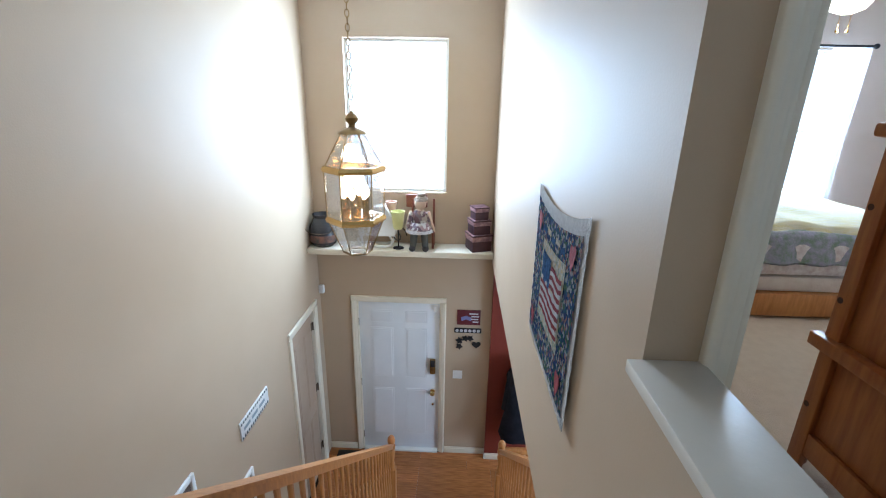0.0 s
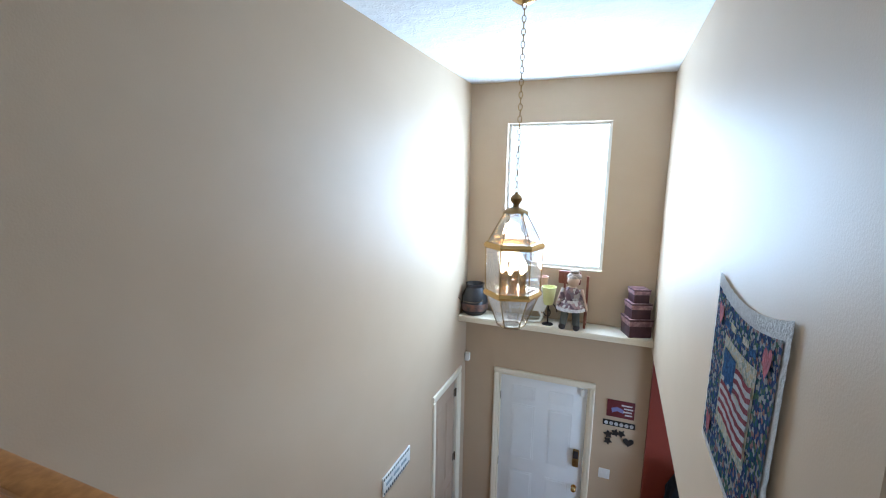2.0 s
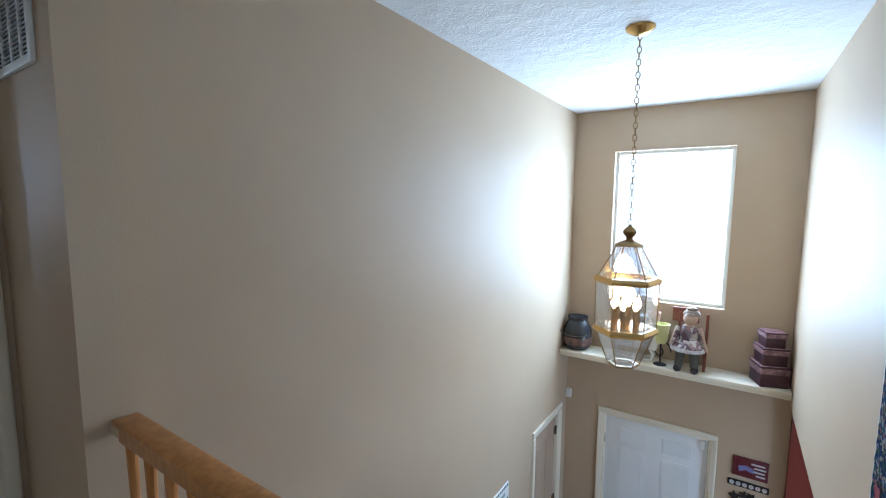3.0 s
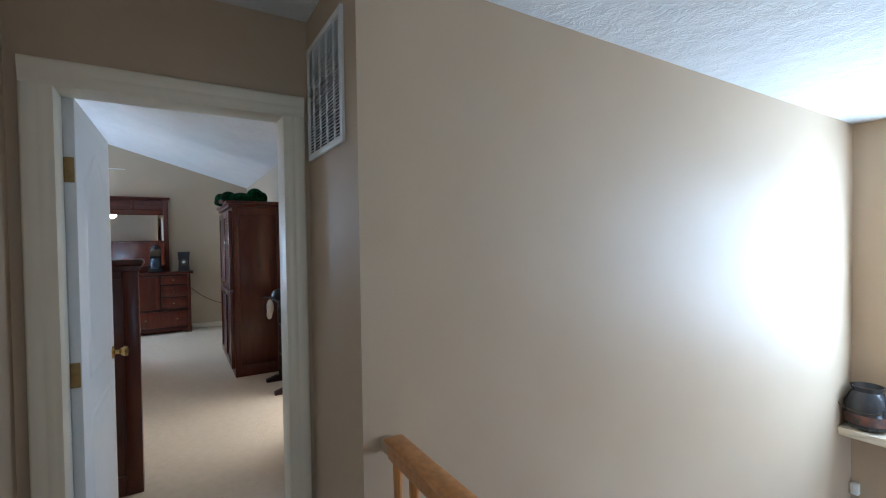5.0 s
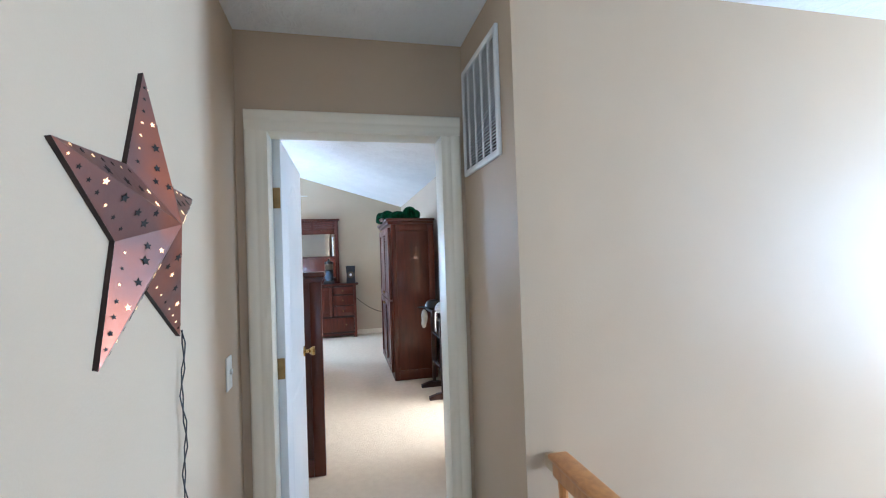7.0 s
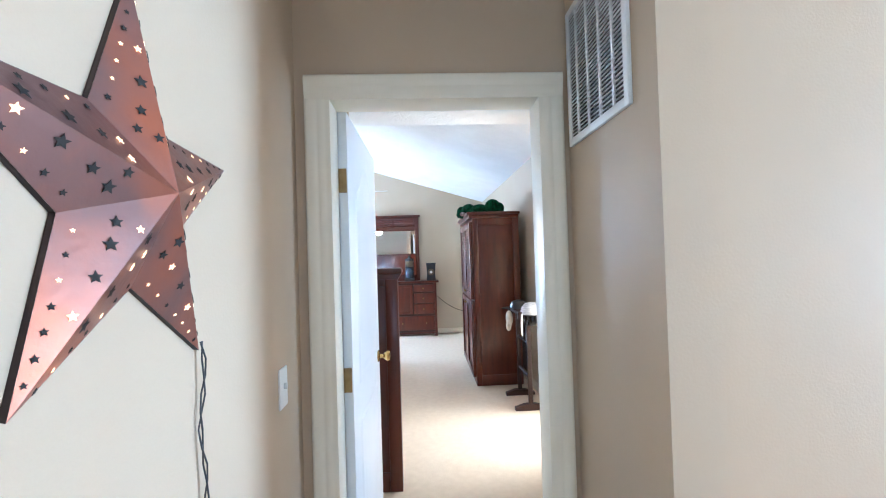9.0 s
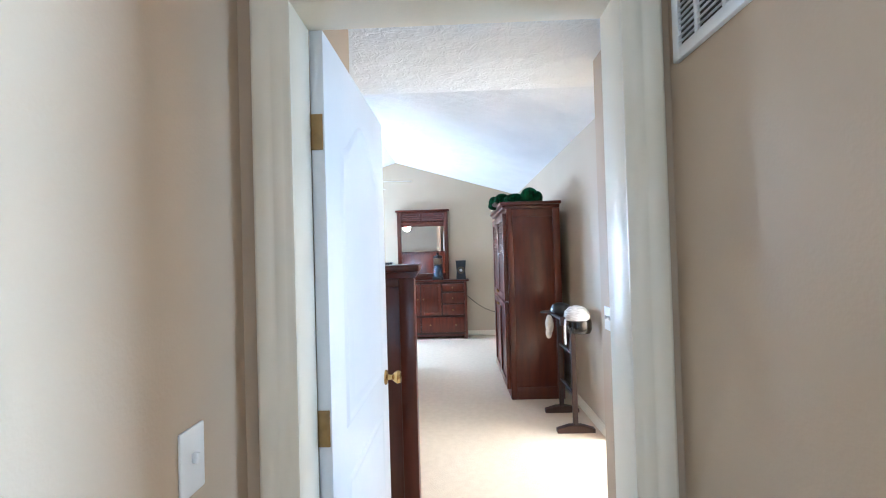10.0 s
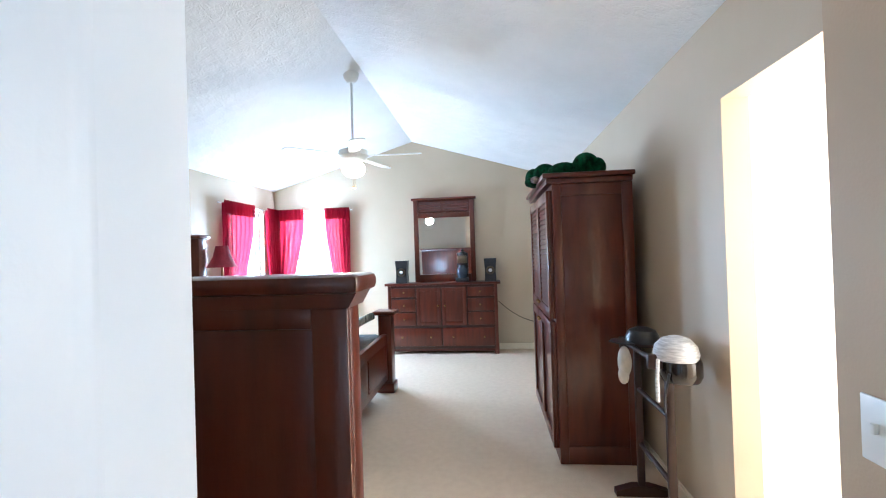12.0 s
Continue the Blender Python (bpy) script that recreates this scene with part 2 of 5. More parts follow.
def casing(name, axis, face, out, a0, a1, z0, z1, label, w=0.075, t=0.02, depth=0.12, inset=0.0):
    """Door casing on a wall's face, out: +1 or -1, with moulded edge, and the jamb lining behind it."""
    ob = thing(name, (face, a0, z0) if axis == "x" else (a0, face, z0), label, "door casing", kind="structure")

    prof = [(0.0, 0.0), (0.0, 0.45), (0.06, 0.55), (0.16, 0.55), (0.22, 0.68), (0.36, 0.86), (0.46, 0.8), (0.52, 0.8), (0.58, 0.95), (0.72, 1.05), (0.9, 1.0), (0.97, 0.9), (1.0, 0.7), (1.0, 0.0)]

    def piece(nm, s0, s1, q0, q1):
        upright = q1 - q0 > s1 - s0
        pts = []
        for s, d in prof:
            f = face + out * t * d
            if upright:
                a = s0 + s * w if s0 >= a1 else s1 - s * w
                pts.append((f, a) if axis == "x" else (a, f))
            else:
                pts.append((f, q0 + s * w))
        if upright:
            bm = prism(pts, "z", q0, q1)
        elif axis == "x":
            bm = prism(pts, "y", s0, s1)
        else:
            bm = prism(pts, "x", s0, s1)
        return part(nm, bm, TRIM, ob, smooth=50)
    piece("side_casing", a0 - w, a0, z0, z1)
    piece("side_casing", a1, a1 + w, z0, z1)
    piece("head_casing", a0 - w, a1 + w, z1, z1 + w)
    bk = face - out * (depth + 0.004)
    a0, a1, z1 = a0 - inset, a1 + inset, z1 + inset
    j = 0.018
    for s0, s1, q0, q1 in ((a0, a0 + j, z0, z1), (a1 - j, a1, z0, z1), (a0 + j, a1 - j, z1 - j, z1)):
        bm = box(face + out * 0.004, bk, s0, s1, q0, q1, 0.002) if axis == "x" else box(s0, s1, face + out * 0.004, bk, q0, q1, 0.002)
        part("jamb", bm, TRIM, ob)
    return ob


def base(axis, face, out, a0, a1, z0=0.0, h=0.09):
    bm = bm_new()
    for q0, q1, t in ((z0, z0 + h * 0.8, 0.014), (z0 + h * 0.8, z0 + h, 0.009)):
        if axis == "x":
            addbox(bm, face, face + out * t, a0, a1, q0, q1, 0.002)
        else:
            addbox(bm, a0, a1, face, face + out * t, q0, q1, 0.002)
    return single("baseboard", bm, TRIM, "white painted wooden baseboard along the wall", "baseboard", kind="structure")


# ---- structure: stairwell and hall ----
XW, XE, YF, ZF, ZC = -1.13, 0.858, 5.146, -2.98, 2.44
wall("wall_stair_west", "x", XW, XW - 0.12, 0.82, YF + 0.15, ZF, ZC, PAINT, "tall tan painted stairwell wall with a satin sheen", [(4.205, 4.885, ZF, -0.805)])
wall("wall_front", "y", YF, YF + 0.15, XW - 0.3, 0.90, ZF, ZC, PAINT, "tan painted front wall above the entry door", [(-0.705, 0.305, ZF, -0.81), (-0.715, 0.338, 0.492, 2.017)])
wall("wall_stair_east", "x", XE, 0.977, 1.21, YF, -0.22, ZC, PAINT, "tan painted stairwell wall with a satin sheen")
wall("wall_stair_east_low", "x", XE, 0.977, 0.75, 1.7, ZF, -0.22, PAINT, "tan painted lower stair wall")
wall("half_wall", "x", XE, 0.97, 0.40, 1.21, -0.22, 0.915, PAINT, "tan painted half wall beside the stairs")
wall("wall_vent", "y", 0.694, 0.82, -1.65, -1.065, ZF, ZC, PAINT, "short tan wall with the return air grille")
wall("wall_bedroom_door", "x", -1.65, -1.77, -0.365, 0.82, 0, ZC, PAINT, "tan hall wall around the bedroom doorway", [(-0.158, 0.607, 0, 2.048)])
wall("wall_star", "y", -0.258, -0.378, -1.65, 2.3, 0, ZC, PAINT, "light tan painted hallway wall", [(-0.275, 0.435, 0, 2.06)])
# window opening made up for the hall fill lamp
wall("wall_hall_east", "x", 2.2, 2.32, -0.245, 1.21, 0, ZC, PAINT, "tan painted unseen end wall of the hall with an added window", [(0.0, 0.8, 0.8, 2.1)])
wall("wall_guest_door", "y", 1.21, 1.33, 0.977, 2.2, 0, ZC, PAINT, "tan wall around the guest bedroom doorway", [(1.02, 1.86, 0, 2.06)])
wall("wall_low_back", "y", 0.70, 0.58, -1.25, 0.977, ZF, -0.30, PAINT, "tan wall under the upper hall")
wall("wall_red", "y", 5.06, 5.146, 0.90, 3.6, ZF, -0.3, RED_PAINT, "brick red painted foyer wall")
# the opening here is added to house the lower room fill lamp
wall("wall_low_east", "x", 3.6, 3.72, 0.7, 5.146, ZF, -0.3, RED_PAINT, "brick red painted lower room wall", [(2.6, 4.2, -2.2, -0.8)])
wall("wall_low_south", "y", 0.70, 0.58, 0.977, 3.6, ZF, -0.3, PAINT, "tan painted lower room wall")
single("ceiling_stair", box(-1.80, 2.32, -0.40, 5.30, ZC, ZC + 0.12), CEIL, "white stomp textured ceiling", "ceiling", kind="structure", smooth=None)
single("floor_hall", box(-1.77, 2.25, -0.365, 0.75, -0.26, 0), CARPET, "beige carpeted upper hall floor", "floor", kind="structure", smooth=None)
single("floor_hall_east", box(0.977, 2.25, 0.75, 1.33, -0.26, 0), CARPET, "beige carpeted upper hall floor", "floor", kind="structure", smooth=None)
single("ceiling_low", box(0.977, 3.72, 0.75, 5.146, -0.30, -0.262), CEIL, "white ceiling of the lower room", "ceiling", kind="structure", smooth=None)
single("floor_low", box(-1.3, 3.72, 0.58, 5.30, ZF - 0.14, ZF - 0.014), DARK, "subfloor under the wood planks", "floor", kind="structure", smooth=None)
base("y", YF, -1, XW, -0.775, ZF)
base("y", YF, -1, 0.375, 0.90, ZF)
base("y", 5.06, -1, 0.886, 3.6, ZF)
base("x", XW, 1, 0.7, 4.12, ZF)
base("y", -0.258, 1, -1.65, -0.36)
base("y", 0.694, -1, -1.65, -1.065)

cap = thing("half_wall_cap", (0.9, 0.8, 0.915), "cream painted wooden cap on the half wall", "ledge", kind="structure")
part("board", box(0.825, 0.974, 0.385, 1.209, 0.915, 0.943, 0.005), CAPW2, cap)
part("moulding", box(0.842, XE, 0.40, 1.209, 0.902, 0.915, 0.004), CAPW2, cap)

casing("bedroom_door_casing", "x", -1.65, 1, -0.138, 0.588, 0, 2.03, "cream painted casing around the bedroom doorway", w=0.085, depth=0.12, inset=0.018)
casing("closet_casing", "x", XW, 1, 4.205, 4.885, ZF, -0.805, "white painted casing of the foyer closet", w=0.075)
casing("front_door_casing", "y", YF, -1, -0.705, 0.305, ZF, -0.81, "white painted casing around the front door", w=0.06)
casing("guest_door_casing", "y", 1.21, -1, 1.02, 1.86, 0, 2.05, "white painted casing around the guest bedroom doorway", w=0.055)
casing("hall_door_casing", "y", -0.258, 1, -0.275, 0.435, 0, 2.05, "white painted casing of the hall closet", w=0.075)


def panels(parent, axis, face, out, rects, mat, depth=0.008):
    """Raised moulded panels on a door's face."""
    for a0, a1, q0, q1 in rects:
        bm = bm_new()
        for ins, t in ((0.0, 0.5), (0.022, 1.0)):
            if axis == "x":
                addbox(bm, face, face + out * depth * t, a0 + ins, a1 - ins, q0 + ins, q1 - ins, 0.0025)
            else:
                addbox(bm, a0 + ins, a1 - ins, face, face + out * depth * t, q0 + ins, q1 - ins, 0.0025)
        part("panel", bm, mat, parent, smooth=None)


def hinge(parent, p, axis="x", mat=None):
    bm = bm_new()
    x, y, z = p
    addrod(bm, (x, y, z - 0.045), (x, y, z + 0.045), 0.007, seg=10)
    if axis == "x":
        addbox(bm, x - 0.03, x + 0.03, y - 0.004, y + 0.001, z - 0.044, z + 0.044, 0.002)
    else:
        addbox(bm, x - 0.004, x + 0.001, y - 0.03, y + 0.03, z - 0.044, z + 0.044, 0.002)
    part("hinge", bm, mat or OLDBRASS, parent, "brass hinge")


# front door
fd = thing("front_door", (-0.2, YF + 0.03, ZF), "closed white six panel front door in its frame", "door")
part("slab", box(-0.684, 0.284, YF + 0.025, YF + 0.07, ZF + 0.03, -0.832, 0.003), DOORW, fd)
for a0, a1 in ((-0.545, -0.275), (-0.125, 0.145)):
    panels(fd, "y", YF + 0.025, -1, [(a0, a1, -1.10, -0.935), (a0, a1, -1.86, -1.17), (a0, a1, -2.72, -2.03)], DOORW, 0.006)
part("threshold", box(-0.684, 0.284, YF - 0.03, YF + 0.09, ZF, ZF + 0.026, 0.004), WHITE, fd)
part("keypad_lock", box(0.175, 0.245, YF - 0.012, YF + 0.025, -1.79, -1.58, 0.012), OLDBRASS, fd, "brass keypad deadbolt")
part("keypad", box(0.182, 0.238, YF - 0.017, YF - 0.012, -1.68, -1.59, 0.002), BLACK, fd, "black keypad")
part("knob", lathe([(0.03, 0), (0.03, 0.006), (0.012, 0.012), (0.012, 0.035), (0.028, 0.045), (0.03, 0.06), (0.02, 0.072), (0, 0.075)], (0, 0, 0), m=pose(0.21, YF + 0.025, -2.06, 90, 0, 0)), BRASS, fd, "round brass knob")
part("keyhole", rod((0.215, YF + 0.012, -2.25), (0.215, YF + 0.025, -2.25), 0.012), BRASS, fd)
part("closer_clip", box(0.22, 0.26, YF - 0.004, YF + 0.025, -0.93, -0.85, 0.003), WHITE, fd)
for z in (-1.10, -1.95, -2.75):
    part("hinge", rod((-0.69, YF + 0.012, z - 0.05), (-0.69, YF + 0.012, z + 0.05), 0.009), STEEL, fd)

# foyer closet door, closed in its frame, its shade put into a tan colour
cd = thing("closet_door", (XW - 0.05, 4.86, ZF), "closed panelled foyer closet door, shade and warm bounce painted tan", "door")
part("slab", box(XW - 0.06, XW - 0.025, 4.226, 4.842, ZF + 0.012, -0.832, 0.003), SHADED_DOOR, cd)
panels(cd, "x", XW - 0.025, 1, [(4.31, 4.51, -1.95, -1.0), (4.57, 4.77, -1.95, -1.0), (4.31, 4.51, -2.8, -2.1), (4.57, 4.77, -2.8, -2.1)], SHADED_DOOR, 0.006)
for z in (-1.02, -1.83, -2.68):
    bm = rod((XW - 0.015, 4.862, z - 0.05), (XW - 0.015, 4.862, z + 0.05), 0.01)
    addbox(bm, XW - 0.025, XW - 0.02, 4.82, 4.86, z - 0.045, z + 0.045, 0.001)
    part("hinge", bm, STEEL, cd, "dark metal hinge")
wall("wall_closet_back", "x", -2.1, -2.2, 3.9, 5.3, ZF, -0.5, PAINT, "tan painted closet back wall")
wall("wall_closet_side", "y", 4.0, 3.9, -2.1, -1.25, ZF, -0.5, PAINT, "tan painted closet side wall")
single("ceiling_closet", box(-2.2, -1.25, 3.9, 5.3, -0.5, -0.45), CEIL, "white closet ceiling", "ceiling", kind="structure")
single("floor_closet", box(-2.2, -1.25, 3.9, 5.3, ZF - 0.1, ZF), CARPET, "beige closet carpet", "floor", kind="structure")

# hall closet door, closed
hd = thing("hall_door", (0.08, -0.28, 0), "closed white panelled hall door", "door")
part("slab", box(-0.255, 0.415, -0.315, -0.28, 0.012, 2.03, 0.003), DOORW, hd)
panels(hd, "y", -0.28, 1, [(-0.16, 0.32, 1.1, 1.9), (-0.16, 0.32, 0.2, 0.95)], DOORW)

# stair window
def window(name, axis, face, depth, a0, a1, z0, z1, label, rail=True):
    ob = thing(name, (face, a0, z0) if axis == "x" else (a0, face, z0), label, "window", kind="structure")
    s = 1 if depth > 0 else -1
    f0, f1 = face + depth * 0.55, face + depth * 0.85

    def bar(nm, s0, s1, q0, q1, mat=WHITE):
        part(nm, box(f0, f1, s0, s1, q0, q1, 0.003) if axis == "x" else box(s0, s1, f0, f1, q0, q1, 0.003), mat, ob)
    w = 0.035
    bar("frame", a0, a0 + w, z0, z1)
    bar("frame", a1 - w, a1, z0, z1)
    bar("frame", a0 + w, a1 - w, z0, z0 + w)
    bar("frame", a0 + w, a1 - w, z1 - w, z1)
    mid = (z0 + z1) / 2
    if rail:
        bar("sash_rail", a0 + w, a1 - w, mid - 0.018, mid + 0.018)
    g = face + depth * 0.7
    for q0, q1 in (((z0 + w, mid - 0.018), (mid + 0.018, z1 - w)) if rail else ((z0 + w, z1 - w),)):
        p = part("pane", box(g, g + s * 0.004, a0 + w, a1 - w, q0, q1) if axis == "x" else box(a0 + w, a1 - w, g, g + s * 0.004, q0, q1), PANE, ob, "clear window pane")
        p.visible_shadow = False
    return ob


# unseen window, made up around the foyer's fill lamp
window("fill_window_low", "x", 3.6, 0.12, 2.6, 4.2, -2.2, -0.8, "unseen lower room window added to light the foyer")
# unseen window added with the hall fill lamp
window("fill_window_hall", "x", 2.2, 0.12, 0.0, 0.8, 0.8, 2.1, "unseen hall end window added to light the hall")
window("window_1", "y", YF, 0.12, -0.715, 0.338, 0.492, 2.017, "tall bright fixed stairwell window", rail=False)

# display shelf
sh = thing("display_shelf", (-0.14, 5.0, -0.13), "white painted display shelf across the stairwell", "shelf", kind="structure")
part("board", box(XW + 0.002, XE - 0.002, 4.83, YF - 0.002, -0.115, -0.081, 0.004), TRIM, sh)
part("apron", box(XW + 0.002, XE - 0.002, 4.845, 4.87, -0.15, -0.115, 0.004), TRIM, sh)


# return air grille
gr = thing("return_air_grille", (-1.42, 0.69, 1.87), "white steel return air grille with louvres on the wall", "air grille")
GX0, GX1, GZ0, GZ1 = -1.613, -1.178, 1.843, 2.302
# sheet close behind the slats, painted dark for the shade inside the duct
part("backing", box(GX0 + 0.02, GX1 - 0.02, 0.688, 0.6935, GZ0 + 0.02, GZ1 - 0.02), DARK, gr, "flat sheet behind the louvres, duct shade painted dark", None)
for a0, a1, q0, q1 in ((GX0, GX0 + 0.025, GZ0, GZ1), (GX1 - 0.025, GX1, GZ0, GZ1), (GX0 + 0.025, GX1 - 0.025, GZ0, GZ0 + 0.025), (GX0 + 0.025, GX1 - 0.025, GZ1 - 0.025, GZ1)):
    part("frame", box(a0, a1, 0.681, 0.694, q0, q1, 0.003), WHITE, gr)
for k in range(1, 5):
    x = GX0 + (GX1 - GX0) * k / 5
    part("divider", box(x - 0.006, x + 0.006, 0.682, 0.690, GZ0 + 0.025, GZ1 - 0.025, 0.002), WHITE, gr)
slat = prism([(0.6822, 0.0006), (0.6822, -0.0006), (0.6878, -0.0002), (0.6878, 0.001)], "x", GX0 + 0.025, GX1 - 0.025)
sm = mesh_of("slat", slat, WHITE)
for k in range(33):
    o = new("slat", sm)
    o.parent, o.matrix_parent_inverse = gr, Matrix.Translation(-gr.location)
    o.location = (0, 0, GZ0 + 0.034 + k * (GZ1 - GZ0 - 0.068) / 32)


def switch_plate(axis, face, out, a, z, n=1):
    w = 0.07 + 0.046 * (n - 1)
    ob = thing("light_switch", (face, a, z) if axis == "x" else (a, face, z), "white plastic light switch plate on the wall" if n == 1 else "white plastic triple light switch plate on the wall", "light switch")

    def bx(a0, a1, t0, t1, q0, q1, b):
        return box(face + out * t0, face + out * t1, a0, a1, q0, q1, b) if axis == "x" else box(a0, a1, face + out * t0, face + out * t1, q0, q1, b)
    part("plate", bx(a - w / 2, a + w / 2, 0, 0.006, z - 0.058, z + 0.058, 0.003), WHITE, ob)
    for k in range(n):
        c = a + (k - (n - 1) / 2) * 0.046
        part("toggle", bx(c - 0.005, c + 0.005, 0.006, 0.016, z - 0.004, z + 0.014, 0.002), WHITE, ob)
    return ob


switch_plate("y", -0.258, 1, -1.445, 1.112)
switch_plate("y", YF, -1, 0.52, -1.78, 2)


# ---- railings and stairs ----
def turned(c, z0, z1, r=0.016):
    h = z1 - z0
    return lathe([(r * 1.1, 0), (r * 1.1, h * 0.2), (r * 0.6, h * 0.22), (r * 1.0, h * 0.26), (r * 0.75, h * 0.3), (r * 1.15, h * 0.42), (r * 0.7, h * 0.62), (r * 0.6, h * 0.66), (r, h * 0.69), (r * 0.6, h * 0.72), (r * 0.85, h)], (c[0], c[1], z0), seg=10)


def newel(parent, x, y, z0, top):
    bm = box(x - 0.042, x + 0.042, y - 0.042, y + 0.042, z0, top - 0.42, 0.006)
    addlathe(bm, [(0.038, 0), (0.03, 0.02), (0.036, 0.05), (0.026, 0.09), (0.033, 0.17), (0.04, 0.21), (0.028, 0.24), (0.04, 0.26), (0.042, 0.29)], (x, y, top - 0.42), 16)
    addlathe(bm, [(0.03, 0.29), (0.02, 0.30), (0.036, 0.33), (0.04, 0.36), (0.034, 0.395), (0.016, 0.416), (0, 0.42)], (x, y, top - 0.42), 16)
    part("newel_post", bm, OAK, parent)


RISE, RUN, Y0 = 2.98 / 16, 0.222, 0.75


def stair_z(y):
    return -(y - Y0) * RISE / RUN


def slope_rail(name, x, ya, yb, za, zb, label, up):
    ob = thing(name, (x, yb, ZF), label, "railing", "stair railings")
    bm = prism([(ya, za - 0.06), (yb, zb - 0.06), (yb, zb - 0.012), (ya, za - 0.012)], "x", x - 0.024, x + 0.024)
    addb = prism([(ya, za - 0.016), (yb, zb - 0.016), (yb, zb), (ya, za)], "x", x - 0.033, x + 0.033)
    part("handrail", bm, OAK, ob)
    part("rail_cap", addb, OAK, ob)
    n = int((yb - ya) / 0.107)
    for k in range(1, n):
        y = ya + (yb - ya) * k / n
        foot = max(ZF, stair_z(y) - 0.02)
        part("baluster", turned((x, y), foot, za + (zb - za) * (y - ya) / (yb - ya) - 0.058), OAK, ob)
    newel(ob, x, yb + 0.04, ZF, zb + up)
    return ob


slope_rail("stair_railing", -0.15, 0.79, 4.08, 0.88, -1.925, "honey oak stair railing with turned balusters", 0.075)
slope_rail("stair_railing", 0.992, 1.75, 4.08, 0.10, -1.925, "honey oak stair railing below the overhang", 0.075)
lo_rail = thing("foyer_railing", (1.15, 4.1, ZF), "short honey oak railing beside the stair foot", "railing", "stair railings")
part("handrail", box(1.0, 1.25, 4.09, 4.145, -2.0, -1.94, 0.01), OAK, lo_rail)
newel(lo_rail, 1.275, 4.12, ZF, -1.85)
for k in range(1, 3):
    part("baluster", turned((1.0 + 0.085 * k, 4.118), ZF, -2.0), OAK, lo_rail)

gd = thing("guard_railing", (-0.6, 0.77, 0), "honey oak guard railing along the hall edge", "railing", "stair railings")
part("handrail", box(-1.0, -0.12, 0.748, 0.796, 0.818, 0.871, 0.008), OAK, gd)
part("rail_cap", box(-1.01, -0.12, 0.738, 0.806, 0.867, 0.886, 0.008), OAK, gd)
part("rosette", box(-1.064, -1.01, 0.752, 0.792, 0.821, 0.866, 0.008), PAINT, gd, "painted wall block")
for k in range(8):
    part("baluster", turned((-0.975 + 0.11 * k, 0.772), 0.0, 0.82, 0.018), OAK, gd)

st = thing("staircase", (0.35, 2.5, ZF), "carpeted straight staircase down to the foyer", "stairs", kind="structure")
for k in range(1, 16):
    y, z = Y0 + RUN * (k - 1), -RISE * k
    part("step", box(-0.19, 0.857 if y < 1.6 else 1.03, y, y + RUN + 0.02, z - 0.17, z, 0.012), CARPET, st)
part("stringer", prism([(0.76, -0.05), (4.08, -2.98), (3.6, -2.98), (0.76, -0.42)], "x", -0.215, -0.191), TRIM, st)


# ---- lantern ----
def hexring(r, z, c=(-0.126, 2.97), rot=0.28):
    return [Vector((c[0] + r * math.cos(rot + k * math.pi / 3), c[1] + r * math.sin(rot + k * math.pi / 3), z)) for k in range(6)]


LX, LY = -0.126, 2.97
ln = thing("pendant_lantern", (LX, LY, 2.44), "polished brass six sided glass pendant lantern on a chain", "pendant lamp")
R1, R2, R3 = 0.06, 0.172, 0.085
ZT, ZA, ZB, ZD = 1.252, 1.045, 0.752, 0.545
levels = [(R1, ZT), (R2, ZA), (R2 * 0.97, ZB), (R3, ZD)]
for (ra, za), (rb, zb) in zip(levels, levels[1:]):
    A, B = hexring(ra, za), hexring(rb, zb)
    for k in range(6):
        bm = bm_new()
        q = [A[k], A[(k + 1) % 6], B[(k + 1) % 6], B[k]]
        n = (q[1] - q[0]).cross(q[2] - q[0]).normalized() * 0.003
        vs = [bm.verts.new(v) for v in q] + [bm.verts.new(v + n) for v in q]
        for f in ((0, 1, 2, 3), (7, 6, 5, 4), (0, 4, 5, 1), (1, 5, 6, 2), (2, 6, 7, 3), (3, 7, 4, 0)):
            bm.faces.new([vs[i] for i in f])
        part("pane", bm, GLASS, ln, "bevelled clear glass pane", None)
        part("rib", rod(A[k], B[k], 0.003, seg=6), OLDBRASS, ln)


def hexband(r, z0, z1, flare):
    bm = bm_new()
    rings = [hexring(r - 0.022, z0), hexring(r + flare, z0), hexring(r + flare + 0.006, (z0 + z1) / 2), hexring(r + 0.002, z1), hexring(r - 0.022, z1)]
    rv = [[bm.verts.new(p) for p in ring] for ring in rings]
    for i in range(5):
        a, b = rv[i], rv[(i + 1) % 5]
        for k in range(6):
            bm.faces.new((a[k], a[(k + 1) % 6], b[(k + 1) % 6], b[k]))
    return bm


part("upper_band", hexband(R2, ZA - 0.014, ZA + 0.02, 0.008), BRASS, ln, smooth=None)
part("lower_band", hexband(R2 * 0.97, ZB - 0.016, ZB + 0.018, 0.008), BRASS, ln, smooth=None)
part("bottom_ring", hexband(R3, ZD - 0.004, ZD + 0.006, 0.002), OLDBRASS, ln, smooth=None)
part("roof_plate", lathe([(0.085, 0), (0.075, 0.012), (0.045, 0.028), (0.02, 0.036), (0.018, 0.05), (0.035, 0.068), (0.038, 0.085), (0.026, 0.104), (0.012, 0.112), (0.006, 0.125)], (LX, LY, ZT - 0.01), 20), OLDBRASS, ln)
part("canopy", lathe([(0.02, -0.045), (0.05, -0.03), (0.075, -0.012), (0.078, 0)], (LX, LY, 2.44), 24), BRASS, ln)
